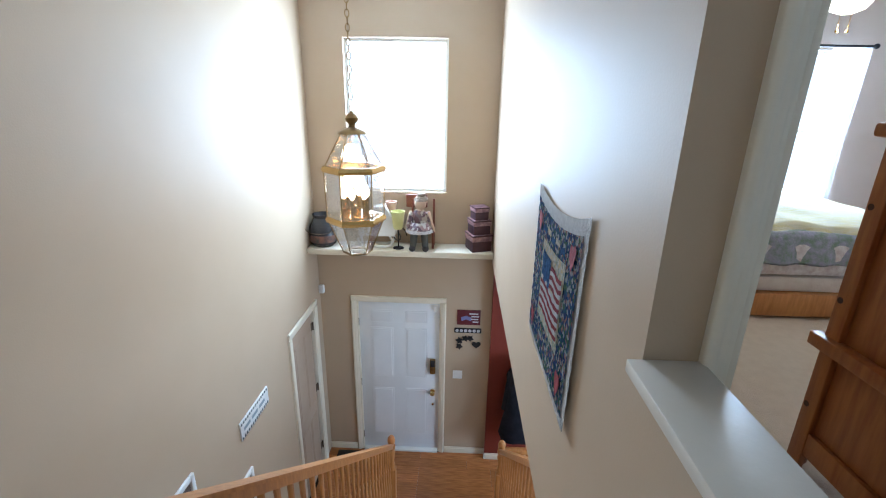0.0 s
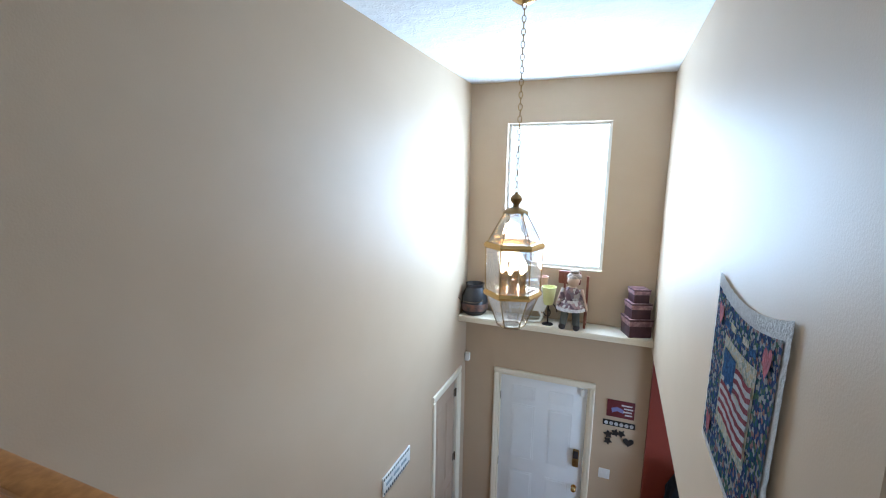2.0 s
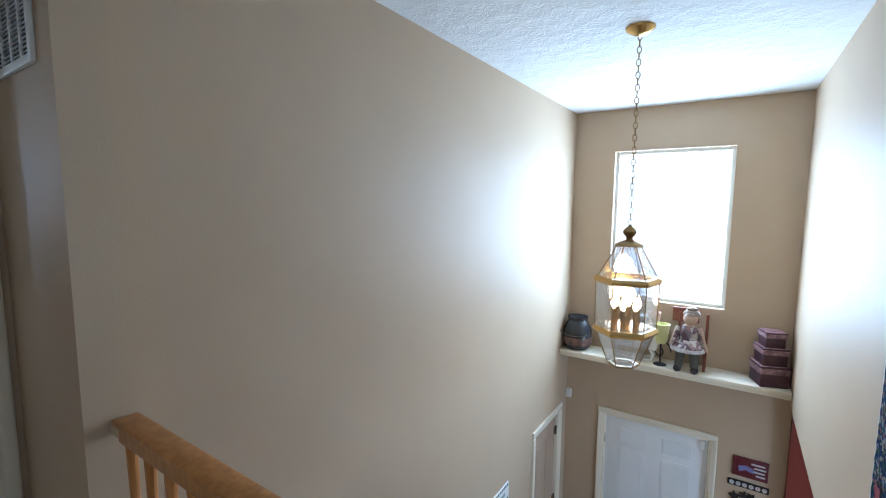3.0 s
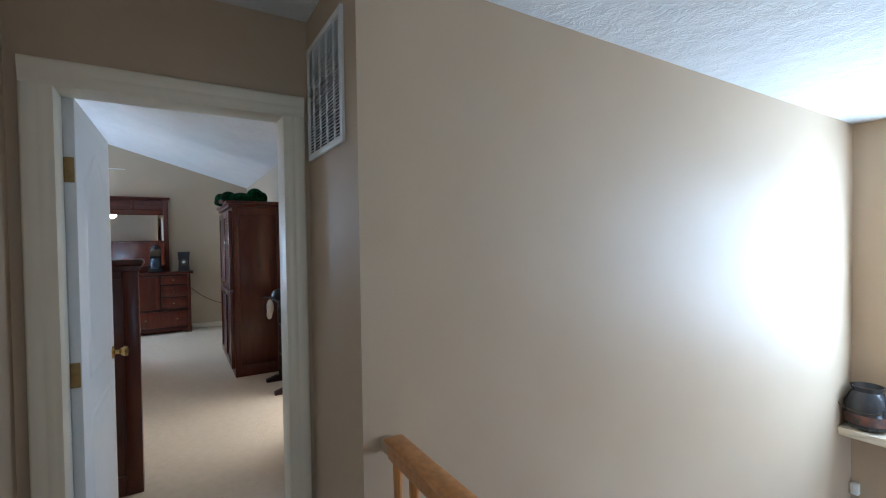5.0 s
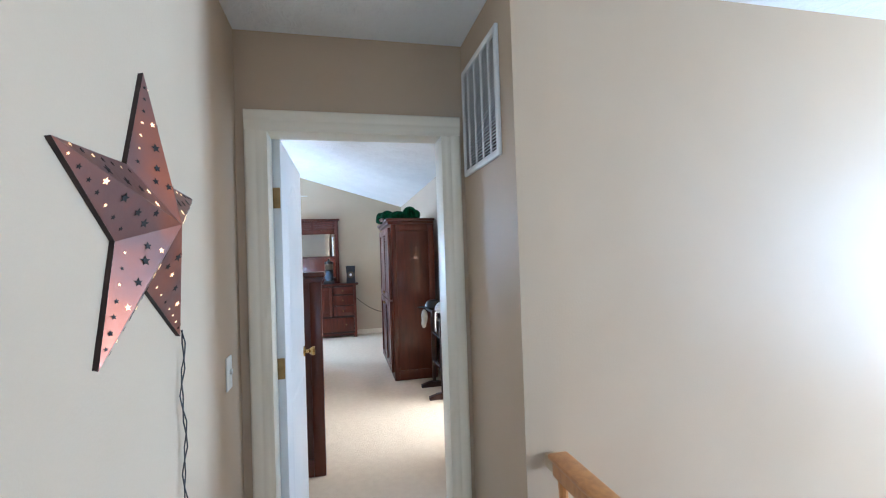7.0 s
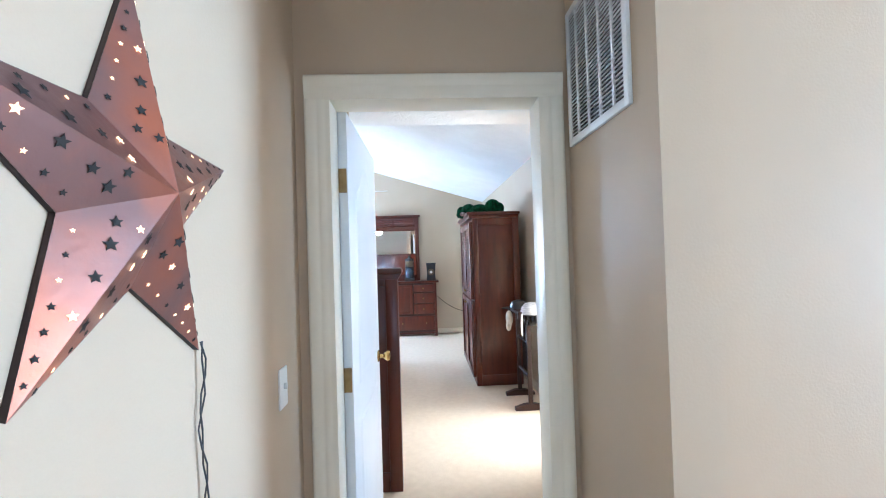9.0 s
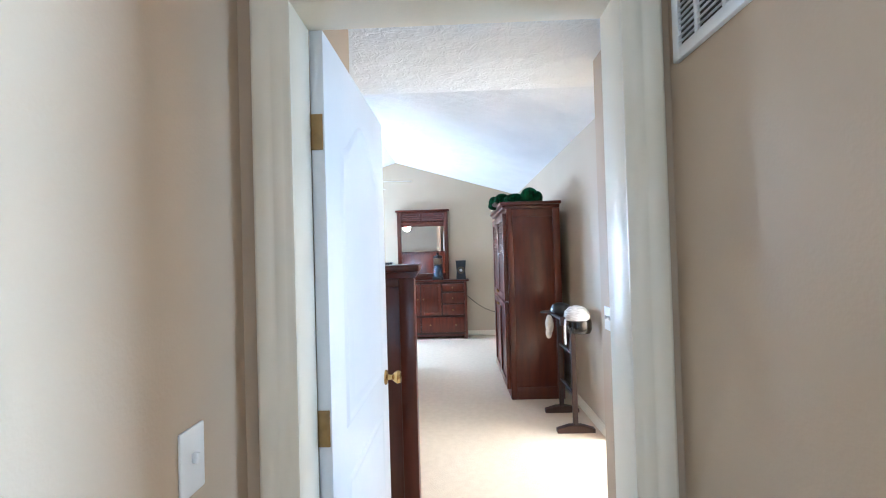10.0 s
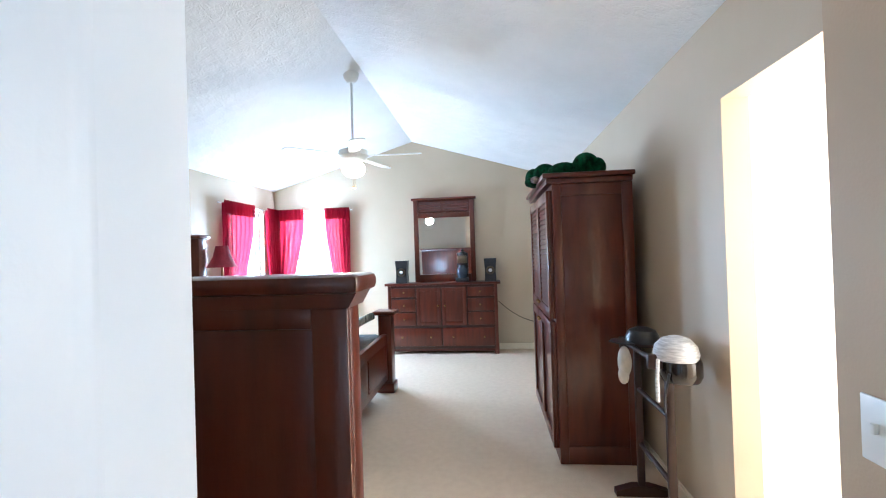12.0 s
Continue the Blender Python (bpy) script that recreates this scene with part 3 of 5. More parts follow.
part("candle_tray", lathe([(0.05, 0), (0.11, 0.006), (0.115, 0.014), (0.02, 0.012)], (LX, LY, ZB + 0.01), 20), BRASS, ln)
part("stem", rod((LX, LY, ZB + 0.01), (LX, LY, ZB + 0.08), 0.012), BRASS, ln)
for k in range(6):
    a = k * math.pi / 3 + 0.5
    c = (LX + 0.07 * math.cos(a), LY + 0.07 * math.sin(a))
    part("candle_sleeve", rod((*c, ZB + 0.02), (*c, ZB + 0.125), 0.012), BRASS, ln, "amber candle sleeve")
    bm = lathe([(0.006, 0), (0.016, 0.018), (0.017, 0.03), (0.009, 0.055), (0.001, 0.075)], (*c, ZB + 0.125), 12)
    part("bulb", bm, FLAME, ln, "lit candle bulb")
bulb_light((LX, LY, ZB + 0.2), 14, r=0.06)


def chain_link(z, turn):
    bm = bm_new()
    pts = []
    for k in range(13):
        a = 2 * math.pi * k / 12
        u, w = 0.011 * math.cos(a), 0.02 * math.sin(a)
        pts.append((LX + u * math.cos(turn), LY + u * math.sin(turn), z + w))
    addtube(bm, pts, 0.0028, 5)
    return bm


nl = 31
for k in range(nl):
    part("chain_link", chain_link(1.375 + k * (2.39 - 1.375) / (nl - 1), (k % 2) * math.pi / 2 + 0.3), OLDBRASS, ln)

# ---- outside: bright hazy sky behind the windows ----
def backdrop(bm):
    single("backdrop", bm, GLOW, "bright overexposed sky outside the window", "sky", kind="structure", smooth=None)


backdrop(box(-1.4, 1.0, 5.9, 5.92, -0.3, 2.9))
backdrop(box(-9.7, -9.68, -3.9, -1.2, -0.2, 3.0))
backdrop(box(-9.6, -6.6, -3.92, -3.9, -0.2, 3.0))
# bright sheet behind the made-up lower room window
backdrop(box(4.2, 4.22, 2.0, 4.8, -2.6, -0.4))
backdrop(box(2.5, 5.4, 5.9, 5.92, -0.2, 2.9))
backdrop(box(-5.2, -2.4, 3.9, 3.92, 0.3, 2.9))

# ---- structure: main bedroom ----
XB, YL, YR, YRI, ZR, SL = -8.66, -3.03, 1.36, -0.81, 3.165, 0.30
wall("wall_bed_right", "y", YR, YR + 0.12, XB, -2.97, 0, 2.53, GOLD_PAINT, "warm tan bedroom wall with an opening to the bath", [(-4.14, -3.25, 0, 2.11)])
wall("wall_bump", "y", 0.957, 1.077, -2.965, -1.77, 0, ZC, PAINT, "tan wall with the walk-in closet doorway", [(-2.482, -1.84, 0, 2.05)])
wall("wall_entry_left", "y", -0.215, -0.335, -2.55, -1.77, 0, ZC, PAINT, "tan wall beside the open bedroom door")
wall("wall_bump_end", "x", -2.965, -2.85, 1.077, 2.3, 0, ZC + 0.2, PAINT, "tan end of the closet wall")
wall("wall_bed_left", "y", YL, YL - 0.12, XB - 0.12, -1.77, 0, 2.6, GOLD_PAINT, "warm tan bedroom wall with a window", [(-8.3, -7.42, 0.72, 2.16)])
wall("wall_bed_hall", "x", -1.77, -1.65, YL, -0.365, 0, ZC, GOLD_PAINT, "warm tan bedroom wall toward the hall")
wall("wall_bed_hall_right", "x", -1.77, -1.65, 0.82, 2.2, 0, ZC, PAINT, "tan closet wall")
wall("wall_bed_far_low", "x", XB, XB - 0.12, YL - 0.12, YR + 0.12, 0, 2.5, GOLD_PAINT, "warm tan gable wall of the bedroom", [(-2.86, -1.98, 0.72, 2.16)])
single("wall_bed_gable", prism([(YL - 0.12, 2.5), (YR + 0.12, 2.5), (YR + 0.12, 2.5 + 0.01), (YRI, ZR + 0.02), (YL - 0.12, 2.51)], "x", XB - 0.12, XB), GOLD_PAINT, "warm tan gable under the vaulted ceiling", "wall", kind="structure", smooth=None)


def vault_z(y):
    return ZR - SL * abs(y - YRI)


for nm, ya, yb in (("ceiling_vault_right", YRI, YR + 0.13), ("ceiling_vault_left", YL - 0.13, YRI)):
    single(nm, prism([(ya, vault_z(ya)), (yb, vault_z(yb)), (yb, vault_z(yb) + 0.1), (ya, vault_z(ya) + 0.1)], "x", XB - 0.1, -3.32), CEIL, "white stomp textured vaulted ceiling", "ceiling", kind="structure", smooth=None)
single("ceiling_entry", box(-3.32, -1.80, YL - 0.1, 2.3, ZC, ZC + 0.1), CEIL, "white stomp textured flat ceiling over the entry", "ceiling", kind="structure", smooth=None)
single("wall_vault_end", prism([(YL - 0.12, ZC + 0.1), (YR + 0.12, ZC + 0.1), (YRI, ZR + 0.1)], "x", -3.32, -3.22), CEIL, "white end of the vaulted ceiling", "wall", kind="structure", smooth=None)
single("floor_bedroom", box(XB - 0.1, -1.77, YL - 0.1, 3.4, -0.26, 0), CARPET, "beige cut pile bedroom carpet", "floor", kind="structure", smooth=None)
base("y", YR, -1, XB, -4.141)
base("x", XB, 1, 0.42, YR)
base("x", XB, 1, YL, -1.3)
base("y", 0.957, -1, -2.965, -2.565)
base("x", -2.965, -1, 0.957, YR)
single("baseboard", box(-4.1395, -4.126, YR - 0.014, YR + 0.118, 0, 0.09, 0.003), TRIM, "white painted wooden baseboard in the opening", "baseboard", kind="structure")
casing("walk_in_closet_casing", "y", 0.957, -1, -2.482, -1.84, 0, 2.05, "white painted casing of the walk-in closet", w=0.08)
window("window_2", "x", XB, -0.12, -2.86, -1.98, 0.72, 2.16, "bright double hung bedroom window on the gable wall")
window("window_3", "y", YL, -0.12, -8.3, -7.42, 0.72, 2.16, "bright double hung bedroom window beside the corner")
switch_plate("y", 0.957, -1, -2.826, 1.125, 3)

# bath and walk-in closet behind the openings
BATHW = material("bath_wall_paint", (0.8, 0.74, 0.66), 0.5, second=(0.78, 0.72, 0.64), scale=2)
wall("wall_bath_back", "y", 3.28, 3.4, -4.9, -2.97, 0, 2.6, BATHW, "pale bathroom wall with a bright window", [(-4.45, -3.05, 0.75, 2.25)])
wall("wall_bath_left", "x", -4.78, -4.9, 1.48, 3.28, 0, 2.6, BATHW, "pale bathroom wall")
wall("wall_bath_right", "x", -2.97, -2.85, 2.3, 3.28, 0, 2.6, BATHW, "pale bathroom side wall")
single("ceiling_bath", box(-4.9, -2.85, 1.40, 3.4, 2.6, 2.7), CEIL, "white bathroom ceiling", "ceiling", kind="structure", smooth=None)
# supposed window, out of view, through which the closet lamp reaches the door
wall("wall_closet_far", "y", 2.2, 2.3, -2.85, -1.65, 0, ZC, PAINT, "tan walk-in closet wall with an added window", [(-2.65, -1.87, 0.8, 2.15)])
window("fill_window_closet", "y", 2.2, 0.1, -2.65, -1.87, 0.8, 2.15, "unseen closet window added to light the bedroom door")
window("window_4", "y", 3.28, 0.12, -4.45, -3.05, 0.75, 2.25, "very bright bathroom window")


def panel_door(name, label, axis, fixed, thick, a_hinge, a_free, face_out, knob_side=True):
    """A tall door leaf with an arched upper panel and a lower panel on each face, along x (axis y) or along y (axis x)."""
    lo, hi = min(a_hinge, a_free), max(a_hinge, a_free)
    ob = thing(name, (a_hinge, fixed, 0) if axis == "y" else (fixed, a_hinge, 0), label, "door")

    def bx(a0, a1, t0, t1, q0, q1, b=0.002):
        return box(a0, a1, t0, t1, q0, q1, b) if axis == "y" else box(t0, t1, a0, a1, q0, q1, b)
    part("slab", bx(lo, hi, fixed, fixed + thick, 0.012, 2.035, 0.003), DOORW, ob)
    w = hi - lo
    for out, face in ((1, fixed + thick), (-1, fixed)):
        for arch, q0, q1 in ((True, 0.98, 1.9), (False, 0.2, 0.84)):
            rings = []
            for ins, t in ((0.0, -0.0072), (0.010, -0.0015), (0.016, -0.0012), (0.026, -0.0045), (0.034, -0.0045), (0.062, 0.0008), (0.068, 0.001)):
                a0, a1 = lo + w * 0.17 + ins, hi - w * 0.17 - ins
                poly = [(a0, q0 + ins), (a1, q0 + ins)]
                for k in range(17):
                    u = k / 16
                    poly.append((a1 + (a0 - a1) * u, q1 - ins - (0.13 - 0.13 * (0.5 - 0.5 * math.cos(2 * math.pi * u)) if arch else 0.0)))
                rings.append([(a, q, face + out * (t + 0.0075)) for a, q in poly])
            bm = bm_new()
            vs = [[bm.verts.new((a, f, q) if axis == "y" else (f, a, q)) for a, q, f in ring] for ring in rings]
            for r0, r1 in zip(vs, vs[1:]):
                for k in range(len(r0)):
                    bm.faces.new((r0[k], r0[(k + 1) % len(r0)], r1[(k + 1) % len(r0)], r1[k]))
            bm.faces.new(vs[-1])
            part("panel", bm, DOORW, ob, smooth=60)
    kx = a_free + (0.065 if a_hinge > a_free else -0.065)
    for out, face in ((1, fixed + thick), (-1, fixed)):
        m = pose(kx, face, 0.955, -90 * out, 0, 0) if axis == "y" else pose(face, kx, 0.955, 0, 90 * out, 0)
        part("knob", lathe([(0.031, 0), (0.029, 0.007), (0.012, 0.012), (0.011, 0.03), (0.022, 0.04), (0.028, 0.052), (0.024, 0.064), (0, 0.068)], (0, 0, 0), m=m), BRASS, ob, "polished brass knob")
    return ob


bd = panel_door("bedroom_door", "white panelled bedroom door standing wide open", "y", -0.139, 0.035, -1.778, -2.59, 1)
bd.rotation_euler.z = radians(-1.0)
for z in (0.29, 1.035, 1.775):
    bm = box(-1.777, -1.773, -0.139, -0.108, z - 0.045, z + 0.045, 0.001)
    addbox(bm, -1.776, -1.735, -0.157, -0.153, z - 0.045, z + 0.045, 0.001)
    addrod(bm, (-1.779, -0.147, z - 0.047), (-1.779, -0.147, z + 0.047), 0.008, seg=10)
    part("hinge", bm, OLDBRASS, bd, "brass hinge")
wd = panel_door("walk_in_door", "white panelled closet door open into the closet", "x", -2.474, 0.035, 1.10, 1.78, 1)
for z in (0.27, 1.03, 1.79):
    bm = box(-2.486, -2.452, 1.06, 1.10, z - 0.045, z + 0.045, 0.002)
    addrod(bm, (-2.446, 1.085, z - 0.047), (-2.446, 1.085, z + 0.047), 0.008, seg=10)
    part("hinge", bm, OLDBRASS, wd, "brass hinge")


# ---- main bedroom furniture ----
def louvre_set(ob, axis, face, out, a0, a1, z0, z1, n):
    h = (z1 - z0) / n
    for k in range(n):
        z = z0 + k * h
        prof = [(face, z), (face + out * 0.012, z + h * 0.1), (face + out * 0.004, z + h * 0.95), (face, z + h * 0.95)]
        if axis == "x":
            bm = bm_new()
            lo = [bm.verts.new((u, a0, v)) for u, v in prof]
            hi = [bm.verts.new((u, a1, v)) for u, v in prof]
            bm.faces.new(lo)
            bm.faces.new(hi[::-1])
            for i in range(4):
                bm.faces.new((lo[i], hi[i], hi[(i + 1) % 4], lo[(i + 1) % 4]))
        else:
            bm = prism(prof, "x", a0, a1)
        part("louvre", bm, CHERRY, ob)


ar = thing("armoire", (-5.72, 1.0, 0), "tall dark cherry armoire with louvred doors", "armoire")
AX0, AX1, AY0, AY1, AH = -6.28, -5.11, 0.72, 1.27, 1.95
part("body", box(AX0, AX1, AY0 + 0.02, AY1, 0.0, AH - 0.05, 0.004), CHERRY, ar)
for y0, y1 in ((AY0 + 0.02, AY0 + 0.08), (AY1 - 0.07, AY1)):
    part("side_stile", box(AX1, AX1 + 0.012, y0, y1, 0.0, AH - 0.05, 0.003), CHERRY, ar)
for z0, z1 in ((0.0, 0.12), (AH - 0.13, AH - 0.05)):
    part("side_rail", box(AX1, AX1 + 0.01, AY0 + 0.08, AY1 - 0.07, z0, z1, 0.003), CHERRY, ar)
bm = box(AX0 - 0.05, AX1 + 0.055, AY0 - 0.045, AY1 + 0.01, AH - 0.012, AH + 0.02, 0.006)
addbox(bm, AX0 - 0.025, AX1 + 0.03, AY0 - 0.02, AY1, AH - 0.05, AH - 0.012, 0.008)
part("cornice", bm, CHERRY, ar)
xm = (AX0 + AX1) / 2
for x0, x1 in ((AX0 + 0.01, xm - 0.003), (xm + 0.003, AX1 - 0.01)):
    for z0, z1, lou in ((0.98, 1.86, True), (0.1, 0.96, False)):
        dr = part("door", box(x0, x1, AY0, AY0 + 0.02, z0, z1, 0.003), CHERRY, ar)
        for a, b_, c, d in ((x0, x0 + 0.07, z0, z1), (x1 - 0.07, x1, z0, z1), (x0 + 0.07, x1 - 0.07, z0, z0 + 0.07), (x0 + 0.07, x1 - 0.07, z1 - 0.07, z1)):
            part("door_frame", box(a, b_, AY0 - 0.018, AY0, c, d, 0.003), CHERRY, dr)
        if lou:
            louvre_set(dr, "y", AY0, -1, x0 + 0.07, x1 - 0.07, z0 + 0.07, z1 - 0.07, 20)
        part("knob", addball(bm_new(), ((x1 - 0.035) if x0 < xm - 0.1 else (x0 + 0.035), AY0 - 0.03, z0 + 0.06 if lou else z1 - 0.06), 0.014), OLDBRASS, dr)

# plush toy lying on the armoire
FUR = material("green_plush", (0.01, 0.085, 0.03), 0.95, second=(0.003, 0.02, 0.008), scale=30, bump=0.9, bump_scale=160, spec=0.1)
plush = thing("plush_toy", (-5.35, 0.85, 1.95), "dark green plush toy lying on top of the armoire", "plush toy")
for nm, (c, r) in zip(("head", "body", "belly", "ear", "leg", "arm", "paw"), (((-5.24, 1.0, 2.045), (0.10, 0.095, 0.1)), ((-5.3, 0.86, 2.02), (0.10, 0.12, 0.075)), ((-5.42, 0.74, 2.03), (0.09, 0.09, 0.085)), ((-5.2, 1.07, 2.03), (0.06, 0.06, 0.07)),
             ((-5.5, 0.66, 2.02), (0.08, 0.06, 0.075)), ((-5.28, 0.9, 2.0), (0.07, 0.06, 0.05)), ((-5.45, 0.64, 1.985), (0.06, 0.05, 0.04)))):
    part(nm, addball(bm_new(), (c[0], c[1], c[2] - 0.012), r, 18), FUR, plush, smooth=180)
single("plush_scarf", addball(addball(bm_new(), (-5.42, 0.69, 1.985), (0.06, 0.04, 0.035)), (-5.36, 0.66, 1.975), (0.05, 0.035, 0.025)), material("brown_white_cloth", (0.5, 0.42, 0.36), 0.9, second=(0.08, 0.04, 0.03), scale=18), "brown and white cloth beside the plush toy", "cloth", smooth=180)

# tall headboard standing past the door
ch = thing("tall_headboard", (-3.05, -0.5, 0), "tall dark cherry panelled headboard with a thick moulded cap", "headboard")
CX0, CX1, CY0, CY1 = -3.03, -2.965, -1.55, 0.0
part("panel", box(CX0, CX1, CY0, CY1, 0.0, 1.345, 0.004), CHERRY, ch)
for y0, y1 in ((CY1 - 0.08, CY1), (CY0, CY0 + 0.08), (-0.80, -0.72)):
    part("stile", box(CX1, CX1 + 0.02, y0, y1, 0, 1.345, 0.004), CHERRY, ch)
part("rail", box(CX1, CX1 + 0.018, CY0 + 0.08, CY1 - 0.08, 1.30, 1.345, 0.004), CHERRY, ch)
part("rail", box(CX1, CX1 + 0.018, CY0 + 0.08, CY1 - 0.08, 0.0, 0.12, 0.004), CHERRY, ch)
part("moulding", prism([(CY0 - 0.01, 1.345), (CY1 + 0.004, 1.345), (CY1 + 0.022, 1.377), (CY0 - 0.03, 1.377)], "x", CX0 - 0.02, CX1 + 0.024), CHERRY, ch)
part("cap", box(CX0 - 0.06, CX1 + 0.04, CY0 - 0.04, CY1 + 0.03, 1.375, 1.415, 0.014), CHERRY, ch)

# dresser and mirror
ds = thing("dresser", (-8.5, -0.4, 0), "wide dark cherry dresser with doors and drawers", "dresser")
DX, DY0, DY1, DH = -8.36, -1.18, 0.405, 1.03
# carcass coloured near black so the gaps between fronts look shaded
part("carcass", box(-8.65, DX, DY0, DY1, 0.08, DH - 0.035, 0.004), CARCASS, ds)
for y0, y1 in ((DY0, DY0 + 0.045), (DY1 - 0.045, DY1)):
    part("corner_stile", box(DX, DX + 0.02, y0, y1, 0.04, DH - 0.035, 0.003), CHERRY, ds)
part("top", box(-8.655, DX + 0.03, DY0 - 0.045, DY1 + 0.045, DH - 0.035, DH, 0.006), CHERRY, ds)
part("plinth", box(-8.6, DX - 0.02, DY0 + 0.03, DY1 - 0.03, 0.04, 0.08, 0.003), CHERRY, ds)
for y in (DY0 + 0.03, DY1 - 0.03):
    for x in (DX - 0.03, -8.62):
        part("foot", box(x - 0.03, x + 0.034, y - 0.034, y + 0.034, 0, 0.09, 0.004), CHERRY, ds)
def front(nm, y0, y1, z0, z1, knobs):
    f = part(nm, box(DX, DX + 0.018, y0, y1, z0, z1, 0.004), CHERRY, ds)
    for ky, kz in knobs:
        part("knob", addball(rod((DX + 0.018, ky, kz), (DX + 0.03, ky, kz), 0.006), (DX + 0.034, ky, kz), 0.013), OLDBRASS, f, "round metal knob")
    return f
ya, yb, yc, yd = DY0 + 0.05, -0.76, -0.04, DY1 - 0.05
for z0, z1 in ((0.83, 0.96), (0.62, 0.80), (0.42, 0.60)):
    front("drawer", ya, yb - 0.02, z0, z1, [((ya + yb) / 2, (z0 + z1) / 2)])
    front("drawer", yc + 0.02, yd, z0, z1, [((yc + yd) / 2, (z0 + z1) / 2)])
for y0, y1, ky in ((yb, -0.41, -0.45), (-0.39, yc, -0.35)):
    d = front("door", y0, y1, 0.42, 0.96, [(ky, 0.7)])
    for a, b_, c, e in ((y0, y0 + 0.05, 0.42, 0.96), (y1 - 0.05, y1, 0.42, 0.96), (y0 + 0.05, y1 - 0.05, 0.42, 0.47), (y0 + 0.05, y1 - 0.05, 0.91, 0.96)):
        part("door_frame", box(DX + 0.018, DX + 0.026, a, b_, c, e, 0.002), CHERRY, d)
for y0, y1 in ((ya, -0.41), (-0.39, yd)):
    front("drawer", y0, y1, 0.12, 0.38, [(y0 + 0.15, 0.25), (y1 - 0.15, 0.25)])

mi = thing("dresser_mirror", (-8.6, -0.37, DH), "dark cherry framed mirror with louvred top on the dresser", "mirror")
MY0, MY1, MX = -0.835, 0.135, -8.56
for nm, a, b_, c, d in (("frame_side", MY0 + 0.03, MY0 + 0.10, DH, 2.25), ("frame_side", MY1 - 0.10, MY1 - 0.03, DH, 2.25), ("frame_bottom", MY0 + 0.10, MY1 - 0.10, DH, 1.14), ("frame_top", MY0 + 0.10, MY1 - 0.10, 1.985, 2.06), ("frame_back", MY0 + 0.10, MY1 - 0.10, 2.06, 2.25)):
    part(nm, box(-8.62 if nm != "frame_back" else -8.6, MX if nm != "frame_back" else MX - 0.02, a, b_, c, d, 0.004), CHERRY, mi)
part("cornice", box(-8.63, MX + 0.03, MY0, MY1, 2.25, 2.285, 0.008), CHERRY, mi)
for a, b_ in ((MY0 + 0.12, -0.40), (-0.36, MY1 - 0.12)):
    louvre_set(mi, "x", MX - 0.02, 1, a, b_, 2.08, 2.23, 4)
bm = box(-8.59, -8.575, MY0 + 0.09, MY1 - 0.09, 1.12, 1.995)
bmesh.ops.rotate(bm, cent=(-8.575, 0, 1.995), matrix=Matrix.Rotation(radians(0.9), 3, "Y"), verts=bm.verts)
part("glass", bm, MIRROR, mi, "clear mirror glass", None)


def speaker(y, z=DH):
    ob = thing("loudspeaker", (-8.42, y, z), "small black bookshelf loudspeaker on the dresser", "loudspeaker", "dresser speakers")
    part("cabinet", prism([(y - 0.085, z), (y + 0.085, z), (y + 0.075, z + 0.15), (y + 0.09, z + 0.33), (y - 0.09, z + 0.33), (y - 0.075, z + 0.15)], "x", -8.54, -8.38), BLACK, ob)
    m = pose(-8.38, y, z + 0.16, 0, 90, 0)
    part("cone_ring", lathe([(0.062, 0), (0.062, 0.006), (0.05, 0.006), (0.05, 0.0)], (0, 0, 0), 20, m), STEEL, ob, "grey metal ring")
    part("dust_cap", lathe([(0.026, 0), (0.022, 0.009), (0, 0.013)], (0, 0, 0), 16, m), WHITE, ob, "pale dust cap")
    return ob


speaker(0.315)
speaker(-0.98)
cm = thing("coffee_maker", (-8.45, -0.09, DH), "black and steel coffee maker on the dresser", "coffee maker")
part("base", box(-8.54, -8.38, -0.185, 0.0, DH, DH + 0.06, 0.01), BLACK, cm)
part("carafe", lathe([(0.06, 0), (0.08, 0.05), (0.082, 0.12), (0.05, 0.17), (0.052, 0.19)], (-8.44, -0.09, DH + 0.06), 18), material("dark_carafe_glass", (0.03, 0.04, 0.06), 0.1, second=(0.05, 0.07, 0.1)), cm)
part("column", box(-8.55, -8.51, -0.17, -0.01, DH + 0.06, DH + 0.42, 0.008), BLACK, cm)
part("head", box(-8.55, -8.4, -0.16, -0.02, DH + 0.27, DH + 0.38, 0.012), STEEL, cm)
part("lid", lathe([(0.05, 0), (0.045, 0.05), (0.015, 0.06), (0.02, 0.09), (0, 0.1)], (-8.46, -0.09, DH + 0.38), 14), BLACK, cm)
single("wall_cable", addtube(bm_new(), [(-8.64, 0.42 + 0.05 * k, 0.72 - 0.05 * k * (1 - k / 26)) for k in range(16)], 0.005, 6), BLACK, "thin dark cable drooping along the wall", "cable")

# bed
bed = thing("bed", (-5.8, -1.9, 0), "dark cherry panel bed with a striped blanket", "bed")
FX0, FX1, FY = -6.745, -4.87, -0.82
for x in (FX0 + 0.06, FX1 - 0.06):
    bm = box(x - 0.075, x + 0.075, FY - 0.07, FY + 0.07, 0.0, 0.82, 0.006)
    addbox(bm, x - 0.095, x + 0.095, FY - 0.09, FY + 0.09, 0.0, 0.10, 0.01)
    addbox(bm, x - 0.12, x + 0.12, FY - 0.12, FY + 0.12, 0.82, 0.86, 0.01)
    part("foot_post", bm, CHERRY, bed)
    bm = box(x - 0.06, x + 0.06, -3.0, -2.9, 0.0, 1.70, 0.006)
    addbox(bm, x - 0.095, x + 0.095, -3.02, -2.86, 1.70, 1.74, 0.01)
    part("head_post", bm, CHERRY, bed)
